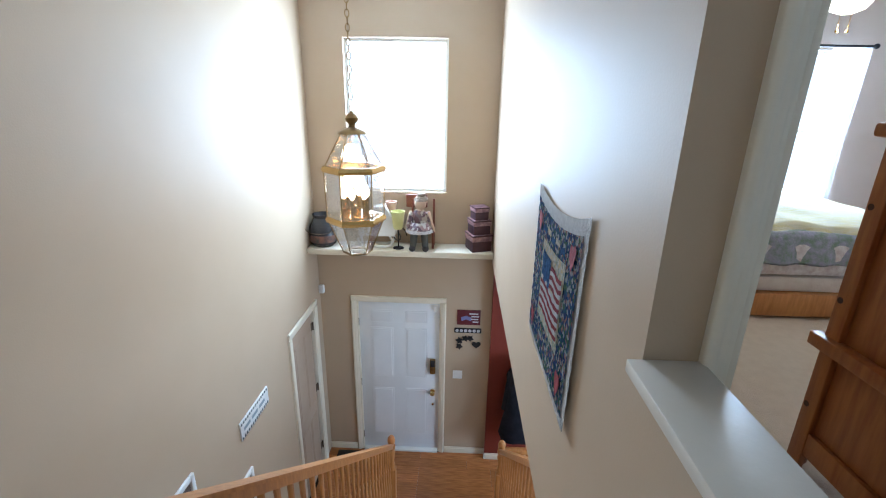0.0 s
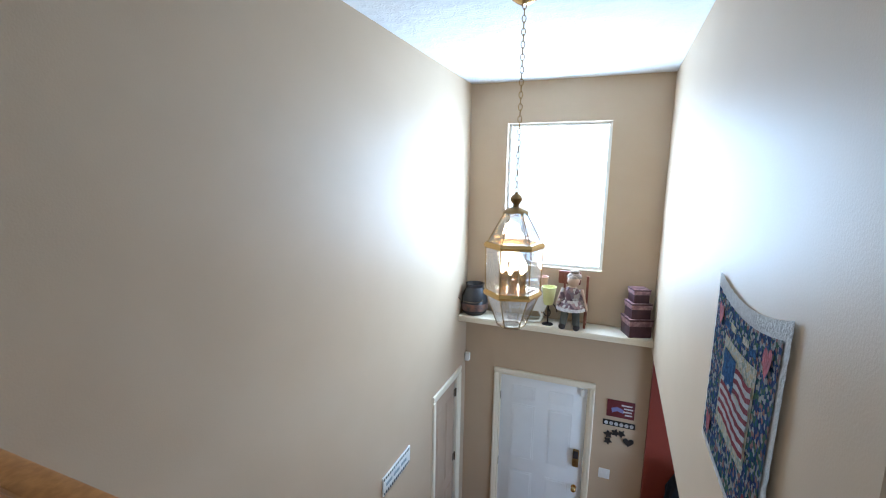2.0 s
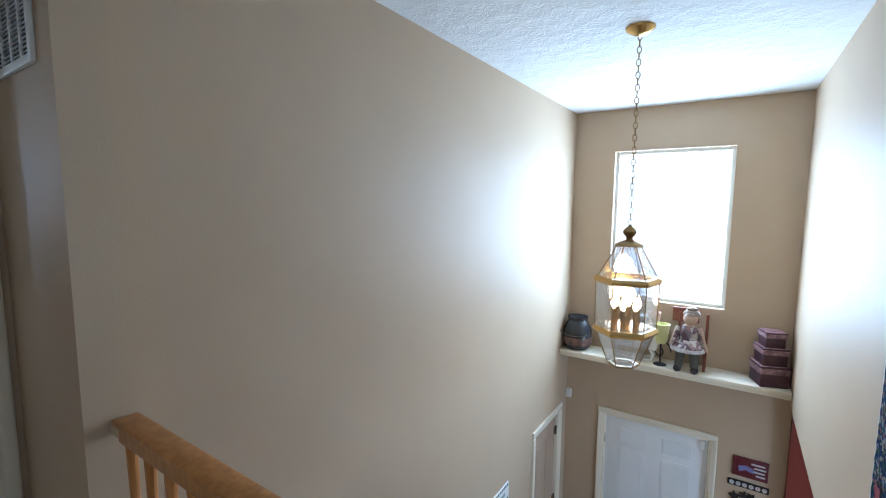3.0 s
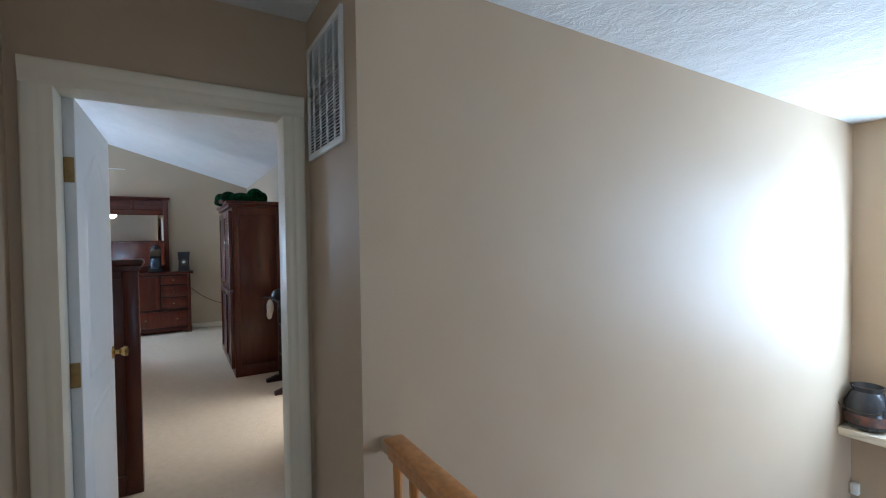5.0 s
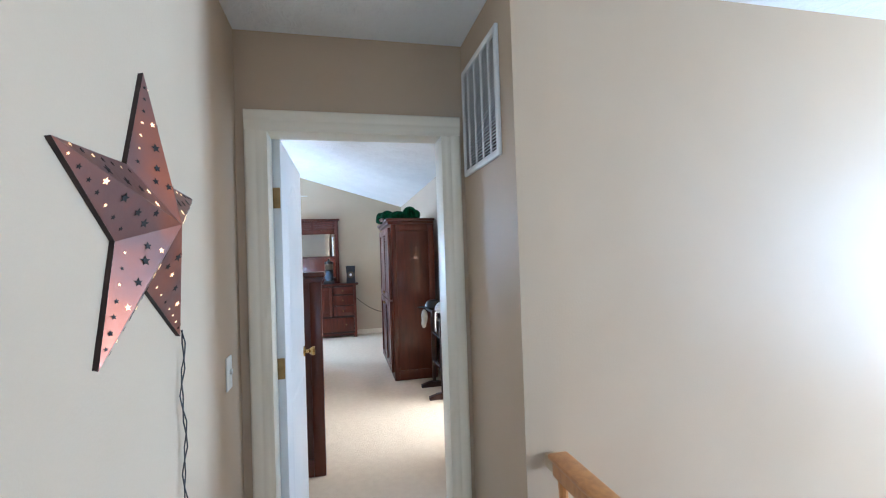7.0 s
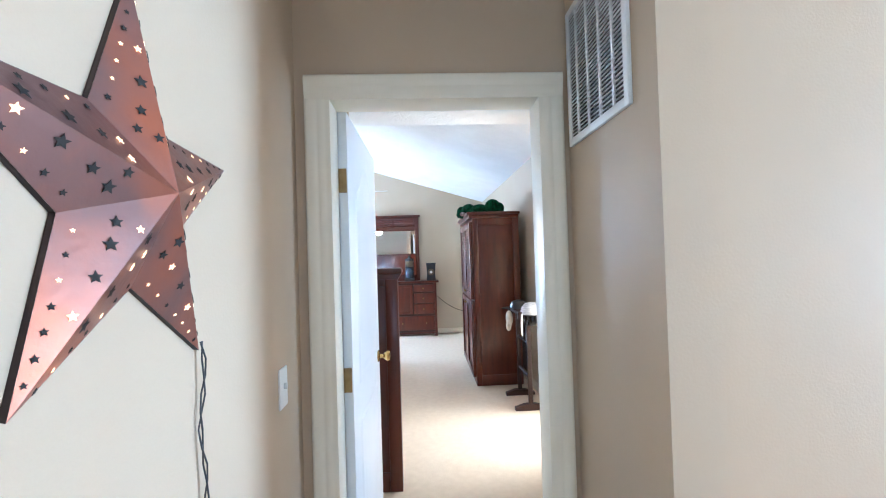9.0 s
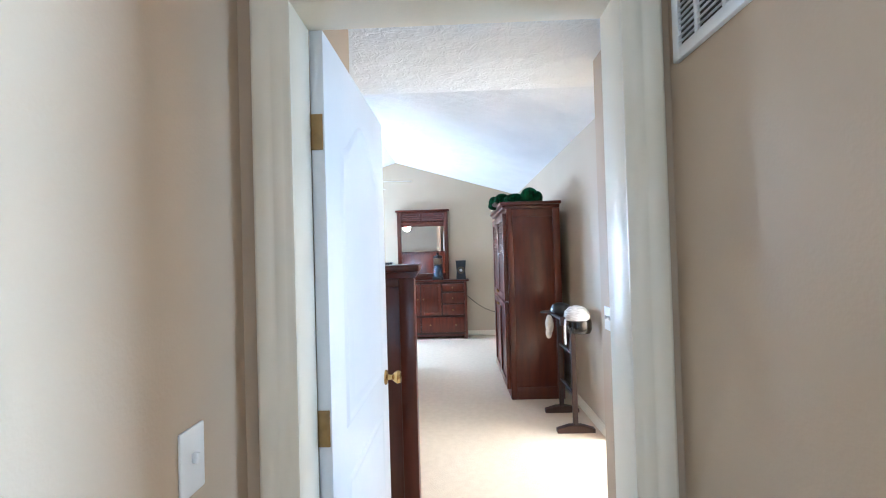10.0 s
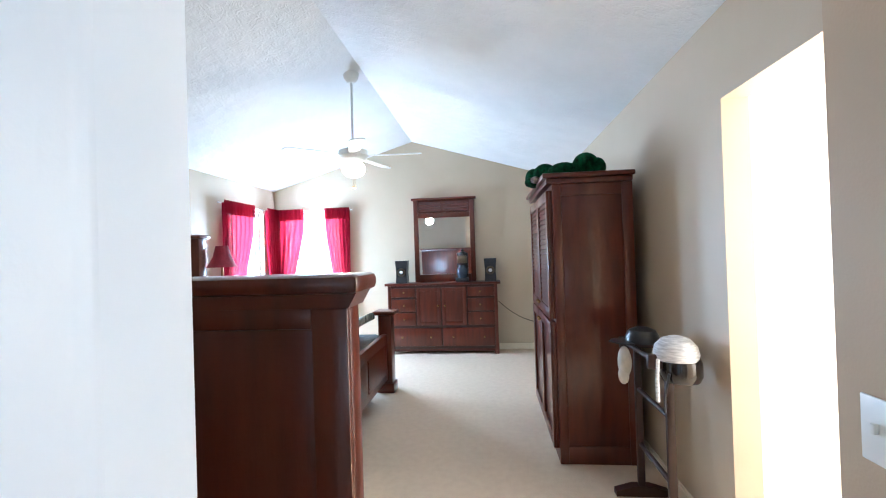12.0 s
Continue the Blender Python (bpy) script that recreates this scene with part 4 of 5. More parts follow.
fb = part("footboard", box(FX0 + 0.13, FX1 - 0.13, FY - 0.03, FY + 0.02, 0.14, 0.62, 0.006), CHERRY, bed)
for k in range(2):
    a = FX0 + 0.2 + k * 0.76
    louvre_set(fb, "y", FY + 0.02, 1, a, a + 0.68, 0.22, 0.52, 8)
part("headboard", box(FX0 + 0.12, FX1 - 0.12, -2.98, -2.93, 0.2, 1.25, 0.006), CHERRY, bed)
part("side_rail", box(FX0 + 0.05, FX0 + 0.09, -2.93, FY - 0.07, 0.2, 0.42, 0.005), CHERRY, bed)
part("side_rail", box(FX1 - 0.09, FX1 - 0.05, -2.93, FY - 0.07, 0.2, 0.42, 0.005), CHERRY, bed)
part("mattress", box(FX0 + 0.1, FX1 - 0.1, -2.92, FY - 0.04, 0.3, 0.62, 0.05), material("dark_sheet", (0.1, 0.1, 0.09), 0.9, second=(0.05, 0.05, 0.045), scale=14, bump=0.3), bed)
bm = bm_new()
bmesh.ops.create_grid(bm, x_segments=40, y_segments=40, size=0.5)
for v in bm.verts:
    x, y = v.co.x, v.co.y
    v.co = Vector((-5.77 + x * 1.66, -1.88 + y * 1.92, 0.70 + 0.05 * noise.noise(Vector((x * 7, y * 7, 3))) + 0.34 * max(0, y * 2 - 0.55) - 0.12 * max(0, abs(x) * 2 - 0.9)))
bmesh.ops.solidify(bm, geom=bm.faces[:], thickness=0.06)
STRIPE = material("dark_striped_blanket", (0.32, 0.33, 0.28), 0.9, second=(0.02, 0.025, 0.02), scale=7, stretch=(9, 1, 1), bump=0.4, bump_scale=120)
single("blanket", bm, STRIPE, "rumpled dark striped blanket over the bed", "blanket", smooth=180)

# nightstand and lamp
ns = thing("nightstand", (-7.15, -2.72, 0), "dark cherry nightstand beside the bed", "nightstand")
part("body", box(-7.45, -6.85, -2.98, -2.5, 0.05, 0.72, 0.005), CHERRY, ns)
part("top", box(-7.48, -6.82, -3.0, -2.47, 0.72, 0.75, 0.006), CHERRY, ns)
for k in range(2):
    part("drawer", box(-7.4, -6.9, -2.5, -2.485, 0.1 + 0.31 * k, 0.38 + 0.31 * k, 0.004), CHERRY, ns)
lp = thing("table_lamp", (-6.94, -2.83, 0.75), "table lamp with a dark red bell shade", "table lamp")
part("base", lathe([(0.09, 0), (0.08, 0.02), (0.03, 0.05), (0.05, 0.2), (0.06, 0.3), (0.02, 0.42), (0.012, 0.62)], (-6.94, -2.83, 0.75), 18), OLDBRASS, lp)
part("shade", lathe([(0.17, 0), (0.155, 0.02), (0.10, 0.12), (0.07, 0.24), (0.068, 0.25), (0.095, 0.12), (0.165, 0.0)], (-6.94, -2.83, 1.37), 24), material("dark_red_fabric", (0.22, 0.008, 0.02), 0.8, second=(0.17, 0.006, 0.015), scale=40), lp, "dark red fabric shade")


# curtains
def curtain(axis, at, a0, a1, z1, z0, gather, label, mat, group="", waves=7, valance=0.14, center=None):
    """A pleated cloth from a0 to a1, drawn in toward gather at its lower part."""
    nu, nv = waves * 8, 26
    bm = bm_new()
    rows = []
    for j in range(nv + 1):
        t = j / nv
        z = z1 + (z0 - z1) * t
        row = []
        s = max(0.0, min(1.0, (t - 0.08) / 0.75))
        w = 1 - gather * (s * s * (3 - 2 * s))
        c = (a0 + a1) / 2 if center is None else center
        for i in range(nu + 1):
            u = i / nu
            a = c + (a0 + (a1 - a0) * u - c) * w
            d = 0.022 * math.sin(u * waves * 2 * math.pi + 0.7 * math.sin(t * 5)) * (0.5 + 0.5 * t) + 0.006 * math.sin(u * 41 + t * 9)
            row.append(bm.verts.new((at + d, a, z) if axis == "x" else (a, at + d, z)))
        rows.append(row)
    for r0, r1 in zip(rows, rows[1:]):
        for i in range(nu):
            bm.faces.new((r0[i], r0[i + 1], r1[i + 1], r1[i]))
    ob = thing("curtain", (at, (a0 + a1) / 2, z0) if axis == "x" else ((a0 + a1) / 2, at, z0), label, "curtain", group)
    part("cloth", bm, mat, ob, smooth=180)
    if valance:
        bm = bm_new()
        rows = []
        for z in (z1 + 0.03, z1 - valance):
            row = []
            for i in range(nu + 1):
                u = i / nu
                a = a0 + (a1 - a0) * u
                d = 0.03 + 0.012 * math.sin(u * waves * 3 * math.pi)
                row.append(bm.verts.new((at + d, a, z) if axis == "x" else (a, at + d, z)))
            rows.append(row)
        for i in range(nu):
            bm.faces.new((rows[0][i], rows[0][i + 1], rows[1][i + 1], rows[1][i]))
        part("heading", bm, mat, ob, "gathered rod pocket heading", smooth=180)
    return ob


curtain("y", -2.95, -7.87, -7.15, 2.17, 0.55, 0.42, "sheer red curtain gathered beside the window", REDCLOTH, "red curtains", center=-7.2)
curtain("y", -2.95, -8.56, -8.22, 2.17, 0.55, 0.3, "sheer red curtain gathered in the corner", REDCLOTH, "red curtains", 5, center=-8.6)
curtain("x", -8.58, -2.96, -2.52, 2.17, 0.55, 0.42, "sheer red curtain gathered in the corner", REDCLOTH, "red curtains", 5, center=-3.0)
curtain("x", -8.58, -2.18, -1.79, 2.17, 0.55, 0.35, "sheer red curtain gathered beside the window", REDCLOTH, "red curtains", center=-1.83)
for p0, p1 in (((-8.6, -2.95, 2.165), (-8.6, -1.76, 2.165)), ((-8.6, -2.97, 2.165), (-7.1, -2.97, 2.165))):
    single("curtain_rod", rod(p0, p1, 0.010), WHITE, "thin white curtain rod over the window", "curtain rod", "curtain rods")


# ceiling fan
def ceiling_fan(x, y, top, mount, label, turn, blades=5, lit=3.0, fan_r=0.6):
    ob = thing("ceiling_fan", (x, y, mount), label, "ceiling fan", "ceiling fans")
    part("canopy", lathe([(0.03, -0.09), (0.065, -0.05), (0.075, 0.0)], (x, y, mount), 20), WHITE, ob)
    part("downrod", rod((x, y, top), (x, y, mount - 0.05), 0.011), WHITE, ob)
    part("motor", lathe([(0.03, 0.03), (0.07, 0.02), (0.13, 0.0), (0.14, -0.05), (0.11, -0.08), (0.06, -0.1)], (x, y, top), 24), WHITE, ob)
    for k in range(blades):
        a = turn + k * 2 * math.pi / blades
        m = pose(x, y, top - 0.05) @ Matrix.Rotation(a, 4, "Z") @ Matrix.Rotation(radians(10), 4, "X")
        bm = prism([(0.2, -0.05), (fan_r, -0.066), (fan_r + 0.03, -0.03), (fan_r + 0.03, 0.03), (fan_r, 0.066), (0.2, 0.05)], "z", -0.004, 0.004)
        bmesh.ops.transform(bm, matrix=m, verts=bm.verts)
        part("blade", bm, WHITE, ob)
        bm = prism([(0.1, -0.015), (0.22, -0.03), (0.22, 0.03), (0.1, 0.015)], "z", 0.004, 0.009)
        bmesh.ops.transform(bm, matrix=m, verts=bm.verts)
        part("blade_iron", bm, WHITE, ob)
    part("light_bowl", lathe([(0.07, -0.1), (0.105, -0.14), (0.11, -0.18), (0.08, -0.225), (0.03, -0.245), (0.0, -0.25)], (x, y, top), 22), material("lit_opal_glass", (0.95, 0.93, 0.88), 0.3, emit=(1.0, 0.9, 0.72), emit_strength=lit), ob, "lit opal glass bowl")
    for dx in (-0.03, 0.03):
        part("pull_chain", addball(rod((x + dx, y, top - 0.33), (x + dx, y, top - 0.24), 0.002, seg=6), (x + dx, y, top - 0.335), 0.009, 8), BRASS, ob)
    return ob


ceiling_fan(-5.98, -0.91, 2.42, vault_z(-0.91), "white five blade ceiling fan with a lit bowl", 0.35)
bulb_light((-5.98, -0.91, 2.05), 14, (1.0, 0.86, 0.66), 0.08)

# rack with caps beside the armoire
rk = thing("clothes_rack", (-4.515, 1.15, 0), "dark cherry wooden quilt rack beside the wall", "quilt rack")
for x in (-4.285, -4.745):
    part("foot", prism([(1.0, 0.0), (1.30, 0.0), (1.30, 0.03), (1.2, 0.06), (1.1, 0.06), (1.0, 0.03)], "x", x - 0.028, x + 0.028), CARCASS, rk)
    part("upright", box(x - 0.014, x + 0.014, 1.13, 1.17, 0.05, 0.93, 0.005), CARCASS, rk)
    part("top_arm", box(x - 0.016, x + 0.016, 1.05, 1.25, 0.86, 0.93, 0.008), CARCASS, rk)
for y, z in ((1.15, 0.3), (1.15, 0.62), (1.08, 0.9), (1.22, 0.9)):
    part("rail", rod((-4.745, y, z), (-4.285, y, z), 0.013), CARCASS, rk)
hm = thing("helmet", (-4.315, 1.22, 0.82), "glossy black half helmet hanging on the rack", "helmet")
part("shell", lathe([(0.085, 0), (0.098, 0.03), (0.096, 0.09), (0.075, 0.14), (0.035, 0.17), (0, 0.175)], (-4.295, 1.21, 0.80), 24), material("gloss_black", (0.012, 0.011, 0.012), 0.12, second=(0.02, 0.018, 0.018), coat=0.5), hm)
part("strap", addtube(bm_new(), [(-4.225, 1.13, 0.85), (-4.235, 1.11, 0.74), (-4.245, 1.11, 0.66)], 0.006), BLACK, hm)
wc = thing("skullcap", (-4.295, 1.19, 0.9), "white patterned skull cap over the helmet", "cap")
CAPW = material("white_print_cloth", (0.8, 0.8, 0.82), 0.9, second=(0.5, 0.5, 0.53), scale=20, stretch=(1, 1, 6), bump=0.3, bump_scale=90)
part("crown", lathe([(0.1, 0.0), (0.104, 0.025), (0.095, 0.065), (0.065, 0.098), (0.026, 0.112), (0, 0.114)], (-4.295, 1.19, 0.905), 26), CAPW, wc)
part("tie", addtube(bm_new(), [(-4.225, 1.08, 0.92), (-4.215, 1.07, 0.82), (-4.225, 1.075, 0.72)], 0.009), CAPW, wc)
bc = thing("baseball_hat", (-4.615, 1.12, 0.92), "black baseball cap on the rack", "cap")
part("crown", lathe([(0.088, 0.0), (0.088, 0.03), (0.07, 0.065), (0.03, 0.082), (0, 0.084)], (-4.585, 1.13, 0.93), 22), BLACK, bc)
part("brim", prism([(-4.685, 1.06), (-4.645, 0.98), (-4.585, 0.95), (-4.525, 0.98), (-4.485, 1.06)], "z", 0.93, 0.937), BLACK, bc)
gc = bm_new()
addball(gc, (-4.545, 1.02, 0.83), (0.05, 0.035, 0.085))
addball(gc, (-4.535, 1.01, 0.76), (0.032, 0.028, 0.05))
single("cotton_hat", gc, material("pale_cotton", (0.62, 0.58, 0.52), 0.9, second=(0.5, 0.46, 0.4), scale=20, bump=0.3), "pale cotton cap hanging from the rack", "cap", smooth=180)

# ---- guest bedroom seen past the half wall ----
GP = material("guest_paint", (0.62, 0.52, 0.45), 0.5, second=(0.6, 0.5, 0.43), scale=3, bump=0.05, bump_scale=120)
wall("wall_guest_front", "y", YF, YF + 0.15, 0.977, 5.4, 0, ZC, GP, "pale warm guest bedroom wall with a window", [(3.3, 4.25, 0.45, 1.95)])
wall("wall_guest_east", "x", 5.3, 5.42, 1.21, YF, 0, ZC, GP, "pale warm guest bedroom wall")
wall("wall_guest_south", "y", 1.21, 1.33, 2.2, 5.3, 0, ZC, GP, "pale warm guest bedroom wall")
single("ceiling_guest", box(2.325, 5.42, 1.21, 5.3, ZC, ZC + 0.12), CEIL, "white guest bedroom ceiling", "ceiling", kind="structure", smooth=None)
single("floor_guest", box(0.977, 5.42, 1.33, 5.3, -0.26, 0), CARPET, "beige guest bedroom carpet", "floor", kind="structure", smooth=None)
window("window_5", "y", YF, 0.12, 3.3, 4.25, 0.45, 1.95, "bright guest bedroom window")
curtain("y", 5.07, 3.93, 4.28, 1.975, 0.42, 0.12, "sheer white curtain at the guest window", WHITECLOTH, "", 6, 0.0)
cr = thing("curtain_rod", (3.8, 5.06, 2.05), "dark metal curtain rod with ball finials", "curtain rod")
part("rod", rod((3.2, 5.06, 1.98), (4.28, 5.06, 1.98), 0.011), IRON, cr)
part("finial", addball(bm_new(), (4.30, 5.06, 1.98), 0.025), IRON, cr)

gb = thing("guest_bed", (2.9, 4.1, 0), "low honey wood platform bed with a bare mattress side", "bed")
part("frame", box(2.1, 3.75, 3.35, 5.05, 0.02, 0.19, 0.008), OAK, gb)
part("box_spring", box(2.13, 3.72, 3.38, 5.04, 0.19, 0.31, 0.03), material("cream_ticking", (0.75, 0.68, 0.6), 0.85, second=(0.68, 0.6, 0.52), scale=14, bump=0.3), gb)
part("mattress", box(2.12, 3.73, 3.37, 5.04, 0.31, 0.58, 0.05), material("white_ticking", (0.8, 0.77, 0.74), 0.85, second=(0.6, 0.52, 0.5), scale=24, bump=0.3), gb)
QF = material("lavender_floral_quilt", (0.4, 0.38, 0.5), 0.9, second=(0.22, 0.3, 0.22), scale=22, bump=0.5, bump_scale=60)
QY = material("yellow_striped_quilt", (0.75, 0.66, 0.32), 0.9, second=(0.78, 0.74, 0.62), scale=6, stretch=(1, 9, 1), bump=0.4, bump_scale=50)


def coverlet(name, x0, x1, y0, y1, top, drop, mat, label, amp):
    bm = bm_new()
    bmesh.ops.create_grid(bm, x_segments=50, y_segments=40, size=0.5)
    for v in bm.verts:
        u, w = v.co.x + 0.5, v.co.y + 0.5
        y = y0 + (y1 - y0) * w
        z = top + amp * noise.noise(Vector((u * 6, w * 6, top * 9)))
        if w < 0.12:
            s = (0.12 - w) / 0.12
            y = y0 + (y1 - y0) * 0.12 - 0.03 * s - 0.02 * math.sin(u * 40) * s
            z = top - drop * s
        v.co = Vector((x0 + (x1 - x0) * u, y, z))
    bmesh.ops.solidify(bm, geom=bm.faces[:], thickness=0.015)
    return single(name, bm, mat, label, "quilt", smooth=180)


coverlet("floral_quilt", 2.11, 3.74, 3.16, 5.0, 0.62, 0.20, QF, "lavender floral quilt draped over the guest bed", 0.02)
coverlet("yellow_quilt", 2.13, 3.73, 3.25, 5.0, 0.665, 0.05, QY, "yellow striped quilt folded over the guest bed", 0.03)
gn = thing("guest_nightstand", (4.3, 4.7, 0), "white nightstand beside the guest bed", "nightstand")
part("body", box(4.05, 4.5, 4.5, 4.9, 0, 0.44, 0.005), WHITE, gn)
part("top", box(4.02, 4.53, 4.47, 4.93, 0.44, 0.465, 0.006), WHITE, gn)
single("red_box", box(4.2, 4.28, 4.6, 4.66, 0.465, 0.51, 0.006), material("red_card", (0.5, 0.03, 0.03), 0.6), "small red box on the nightstand", "box")

pa = thing("pine_armoire", (2.2, 1.75, 0), "orange knotty pine armoire with panelled side", "armoire")
part("body", box(1.92, 2.5, 1.40, 1.985, 0.10, 1.33, 0.004), PINE, pa)
part("side_panel", box(1.915, 1.92, 1.46, 1.92, 0.2, 0.55, 0.002), PINE, pa)
for y0, y1 in ((1.93, 1.995), (1.395, 1.46)):
    part("stile", box(1.895, 1.92, y0, y1, 0.0, 1.33, 0.004), PINE, pa)
part("base_rail", box(1.9, 1.92, 1.46, 1.94, 0.09, 0.19, 0.003), PINE, pa)
part("waist_moulding", box(1.865, 1.92, 1.38, 2.03, 0.545, 0.60, 0.008), PINE, pa)
part("cornice", box(1.855, 2.55, 1.36, 2.015, 1.33, 1.378, 0.012), PINE, pa)
for x, y in ((1.93, 1.98), (2.47, 1.98), (1.93, 1.42), (2.47, 1.42)):
    part("foot", lathe([(0.02, 0), (0.035, 0.03), (0.03, 0.1)], (x, y, 0), 12), PINE, pa)
for y, z in ((1.975, 0.3), (1.975, 0.75), (1.975, 1.1), (1.43, 0.7)):
    part("knot", rod((1.893, y, z), (1.896, y, z), 0.012, seg=10), material("pine_knot", (0.06, 0.02, 0.008), 0.5), pa, "dark pine knot", None)
ceiling_fan(2.66, 3.34, 2.18, ZC, "white ceiling fan with a lit ribbed glass bowl", 0.6, 5, 4.0)

bulb_light((2.66, 3.34, 1.85), 18, (1.0, 0.86, 0.66), 0.06)

# ---- tin star ----
SC, SR = Vector((-0.772, -0.258, 1.585)), 0.317
star = thing("wall_star", (SC.x, SC.y, SC.z), "rusty copper tin barn star with lights on the wall", "wall star")
def star_pt(k, r, out):
    a = radians(91) + k * math.pi / 5
    return Vector((SC.x + r * math.cos(a), SC.y + out, SC.z + r * math.sin(a)))
bm = bm_new()
apex = bm.verts.new((SC.x, SC.y + 0.078, SC.z))
rim = [bm.verts.new(star_pt(k, SR if k % 2 == 0 else SR * 0.42, 0.010)) for k in range(10)]
for k in range(10):
    bm.faces.new((apex, rim[k], rim[(k + 1) % 10]))
part("shell", bm, COPPER, star, smooth=None)
bm = bm_new()
rim = [bm.verts.new(star_pt(k, (SR if k % 2 == 0 else SR * 0.42) + 0.0005, 0.0098)) for k in range(10)]
back = [bm.verts.new(star_pt(k, (SR if k % 2 == 0 else SR * 0.42) - 0.002, 0.0)) for k in range(10)]
for k in range(10):
    bm.faces.new((rim[k], back[k], back[(k + 1) % 10], rim[(k + 1) % 10]))
bm.faces.new(back)
# rim is painted dark all round in place of shade on one side
part("rim", bm, SHADED_TIN, star, "folded tin edge with its shade painted dark", smooth=None)
rnd = random.Random(7)
for arm in range(5):
    for side in (-1, 1):
        tip, valley, ap = star_pt(arm * 2, SR, 0.010), star_pt(arm * 2 + side, SR * 0.42, 0.010), Vector((SC.x, SC.y + 0.078, SC.z))
        nrm = (tip - ap).cross(valley - ap).normalized()
        if nrm.y < 0:
            nrm = -nrm
        ex = (tip - ap).normalized()
        ey = nrm.cross(ex)
        for w in ((0.86, 0.09), (0.75, 0.17), (0.63, 0.27), (0.51, 0.38), (0.38, 0.5), (0.25, 0.62), (0.12, 0.74), (0.6, 0.13), (0.42, 0.2), (0.25, 0.3), (0.12, 0.42), (0.2, 0.12)):
            c = ap + (tip - ap) * w[0] + (valley - ap) * w[1] + nrm * 0.0012
            lit = rnd.random() < 0.3
            r = (0.0085 if w[0] + w[1] < 0.8 else 0.0045) * rnd.uniform(0.85, 1.15) * (0.72 if lit else 1.0)
            b = bm_new()
            n = 10
            pts = []
            for i in range(n):
                a = 2 * math.pi * i / n
                rr = r * (1 if i % 2 == 0 else 0.45)
                pts.append(c + ex * rr * math.cos(a) + ey * rr * math.sin(a))
            lo_v = [b.verts.new(p) for p in pts]
            hi_v = [b.verts.new(p + nrm * 0.0008) for p in pts]
            b.faces.new(hi_v)
            b.faces.new(lo_v[::-1])
            for i in range(n):
                b.faces.new((lo_v[i], lo_v[(i + 1) % n], hi_v[(i + 1) % n], hi_v[i]))
            # unlit cutouts are dark plates on the shell, painted as shaded holes
            part("fairy_light" if lit else "hole_shade", b, FAIRY if lit else DARK, star, "warm lit star cutout" if lit else "dark star plate painted as the shade in a cutout", None)
cord = [(-0.957 - 0.004 * math.sin(k * 0.9) - 0.03 * (k / 40) ** 2, -0.245 + 0.003 * math.sin(k), 1.34 - 0.032 * k) for k in range(41)]
cb = bm_new()
for ph in (0, math.pi):
    addtube(cb, [(p[0] + 0.003 * math.cos(k * 1.6 + ph), p[1] + 0.0035 * math.sin(k * 1.6 + ph), p[2]) for k, p in enumerate(cord)], 0.0017, 6)
part("cord", cb, IRON, star, "twisted dark power cord")

# ---- hanging quilt ----
QA, QB, QZ0, QZ1 = 2.41, 1.61, 0.38, 1.092
quilt = thing("wall_quilt", (XE, 2.05, QZ0), "blue floral patchwork quilt with a striped flag centre", "wall quilt")


def qmap(u, v, off):
    sag = 0.055 * 4 * u * (1 - u) * v
    curl = 0.010 * (1 - v) * u + 0.010
    return Vector((XE - curl - off, QA + (QB - QA) * u, QZ0 + (QZ1 - QZ0) * v - sag + 0.034 * u))


def qpatch(nm, u0, u1, v0, v1, off, mat, label="", th=0.004, nu=None, skew=0.0, wave=0.0):
    nu = nu or max(2, int((u1 - u0) * 24))
    nv = max(2, int((v1 - v0) * 24))
    b = bm_new()
    g = [[(u0 + (u1 - u0) * i / nu, v0 + (v1 - v0) * j / nv) for i in range(nu + 1)] for j in range(nv + 1)]
    top = []
    for row in g:
        r = []
        for u, v in row:
            f = (u - u0) / (u1 - u0)
            puff = 0.0015 * math.sin(u * 70) * math.sin(v * 70)
            r.append(b.verts.new(qmap(u, v + skew * f + wave * math.sin(f * 6.3), off + puff)))
        top.append(r)
    for r0, r1 in zip(top, top[1:]):
        for i in range(nu):
            b.faces.new((r0[i], r0[i + 1], r1[i + 1], r1[i]))
    bmesh.ops.solidify(b, geom=b.faces[:], thickness=th)
    return part(nm, b, mat, quilt, label, smooth=60)


def floral(name, cols, scale):
    m = material(name, cols[0], 0.9, bump=0.5, bump_scale=120, spec=0.1)
    nt = m.node_tree
    v = nt.nodes.new("ShaderNodeTexVoronoi")
    v.inputs["Scale"].default_value = scale
    tc = nt.nodes.new("ShaderNodeTexCoord")
    nt.links.new(tc.outputs["Object"], v.inputs[0])
    sep = nt.nodes.new("ShaderNodeSeparateColor")
    nt.links.new(v.outputs["Color"], sep.inputs[0])
    ramp = nt.nodes.new("ShaderNodeValToRGB")
    ramp.color_ramp.interpolation = "CONSTANT"
    els = ramp.color_ramp.elements
    for k, c in enumerate(cols):
        e = els[k] if k < 2 else els.new(k / len(cols))
        e.position, e.color = k / len(cols), (*c, 1)
    nt.links.new(sep.outputs[0], ramp.inputs[0])
    nt.links.new(ramp.outputs[0], nt.nodes["Principled BSDF"].inputs["Base Color"])
    return m


QBORDER = material("cream_quilt_binding", (0.8, 0.78, 0.75), 0.9, second=(0.68, 0.66, 0.64), scale=40, bump=0.6, bump_scale=90)
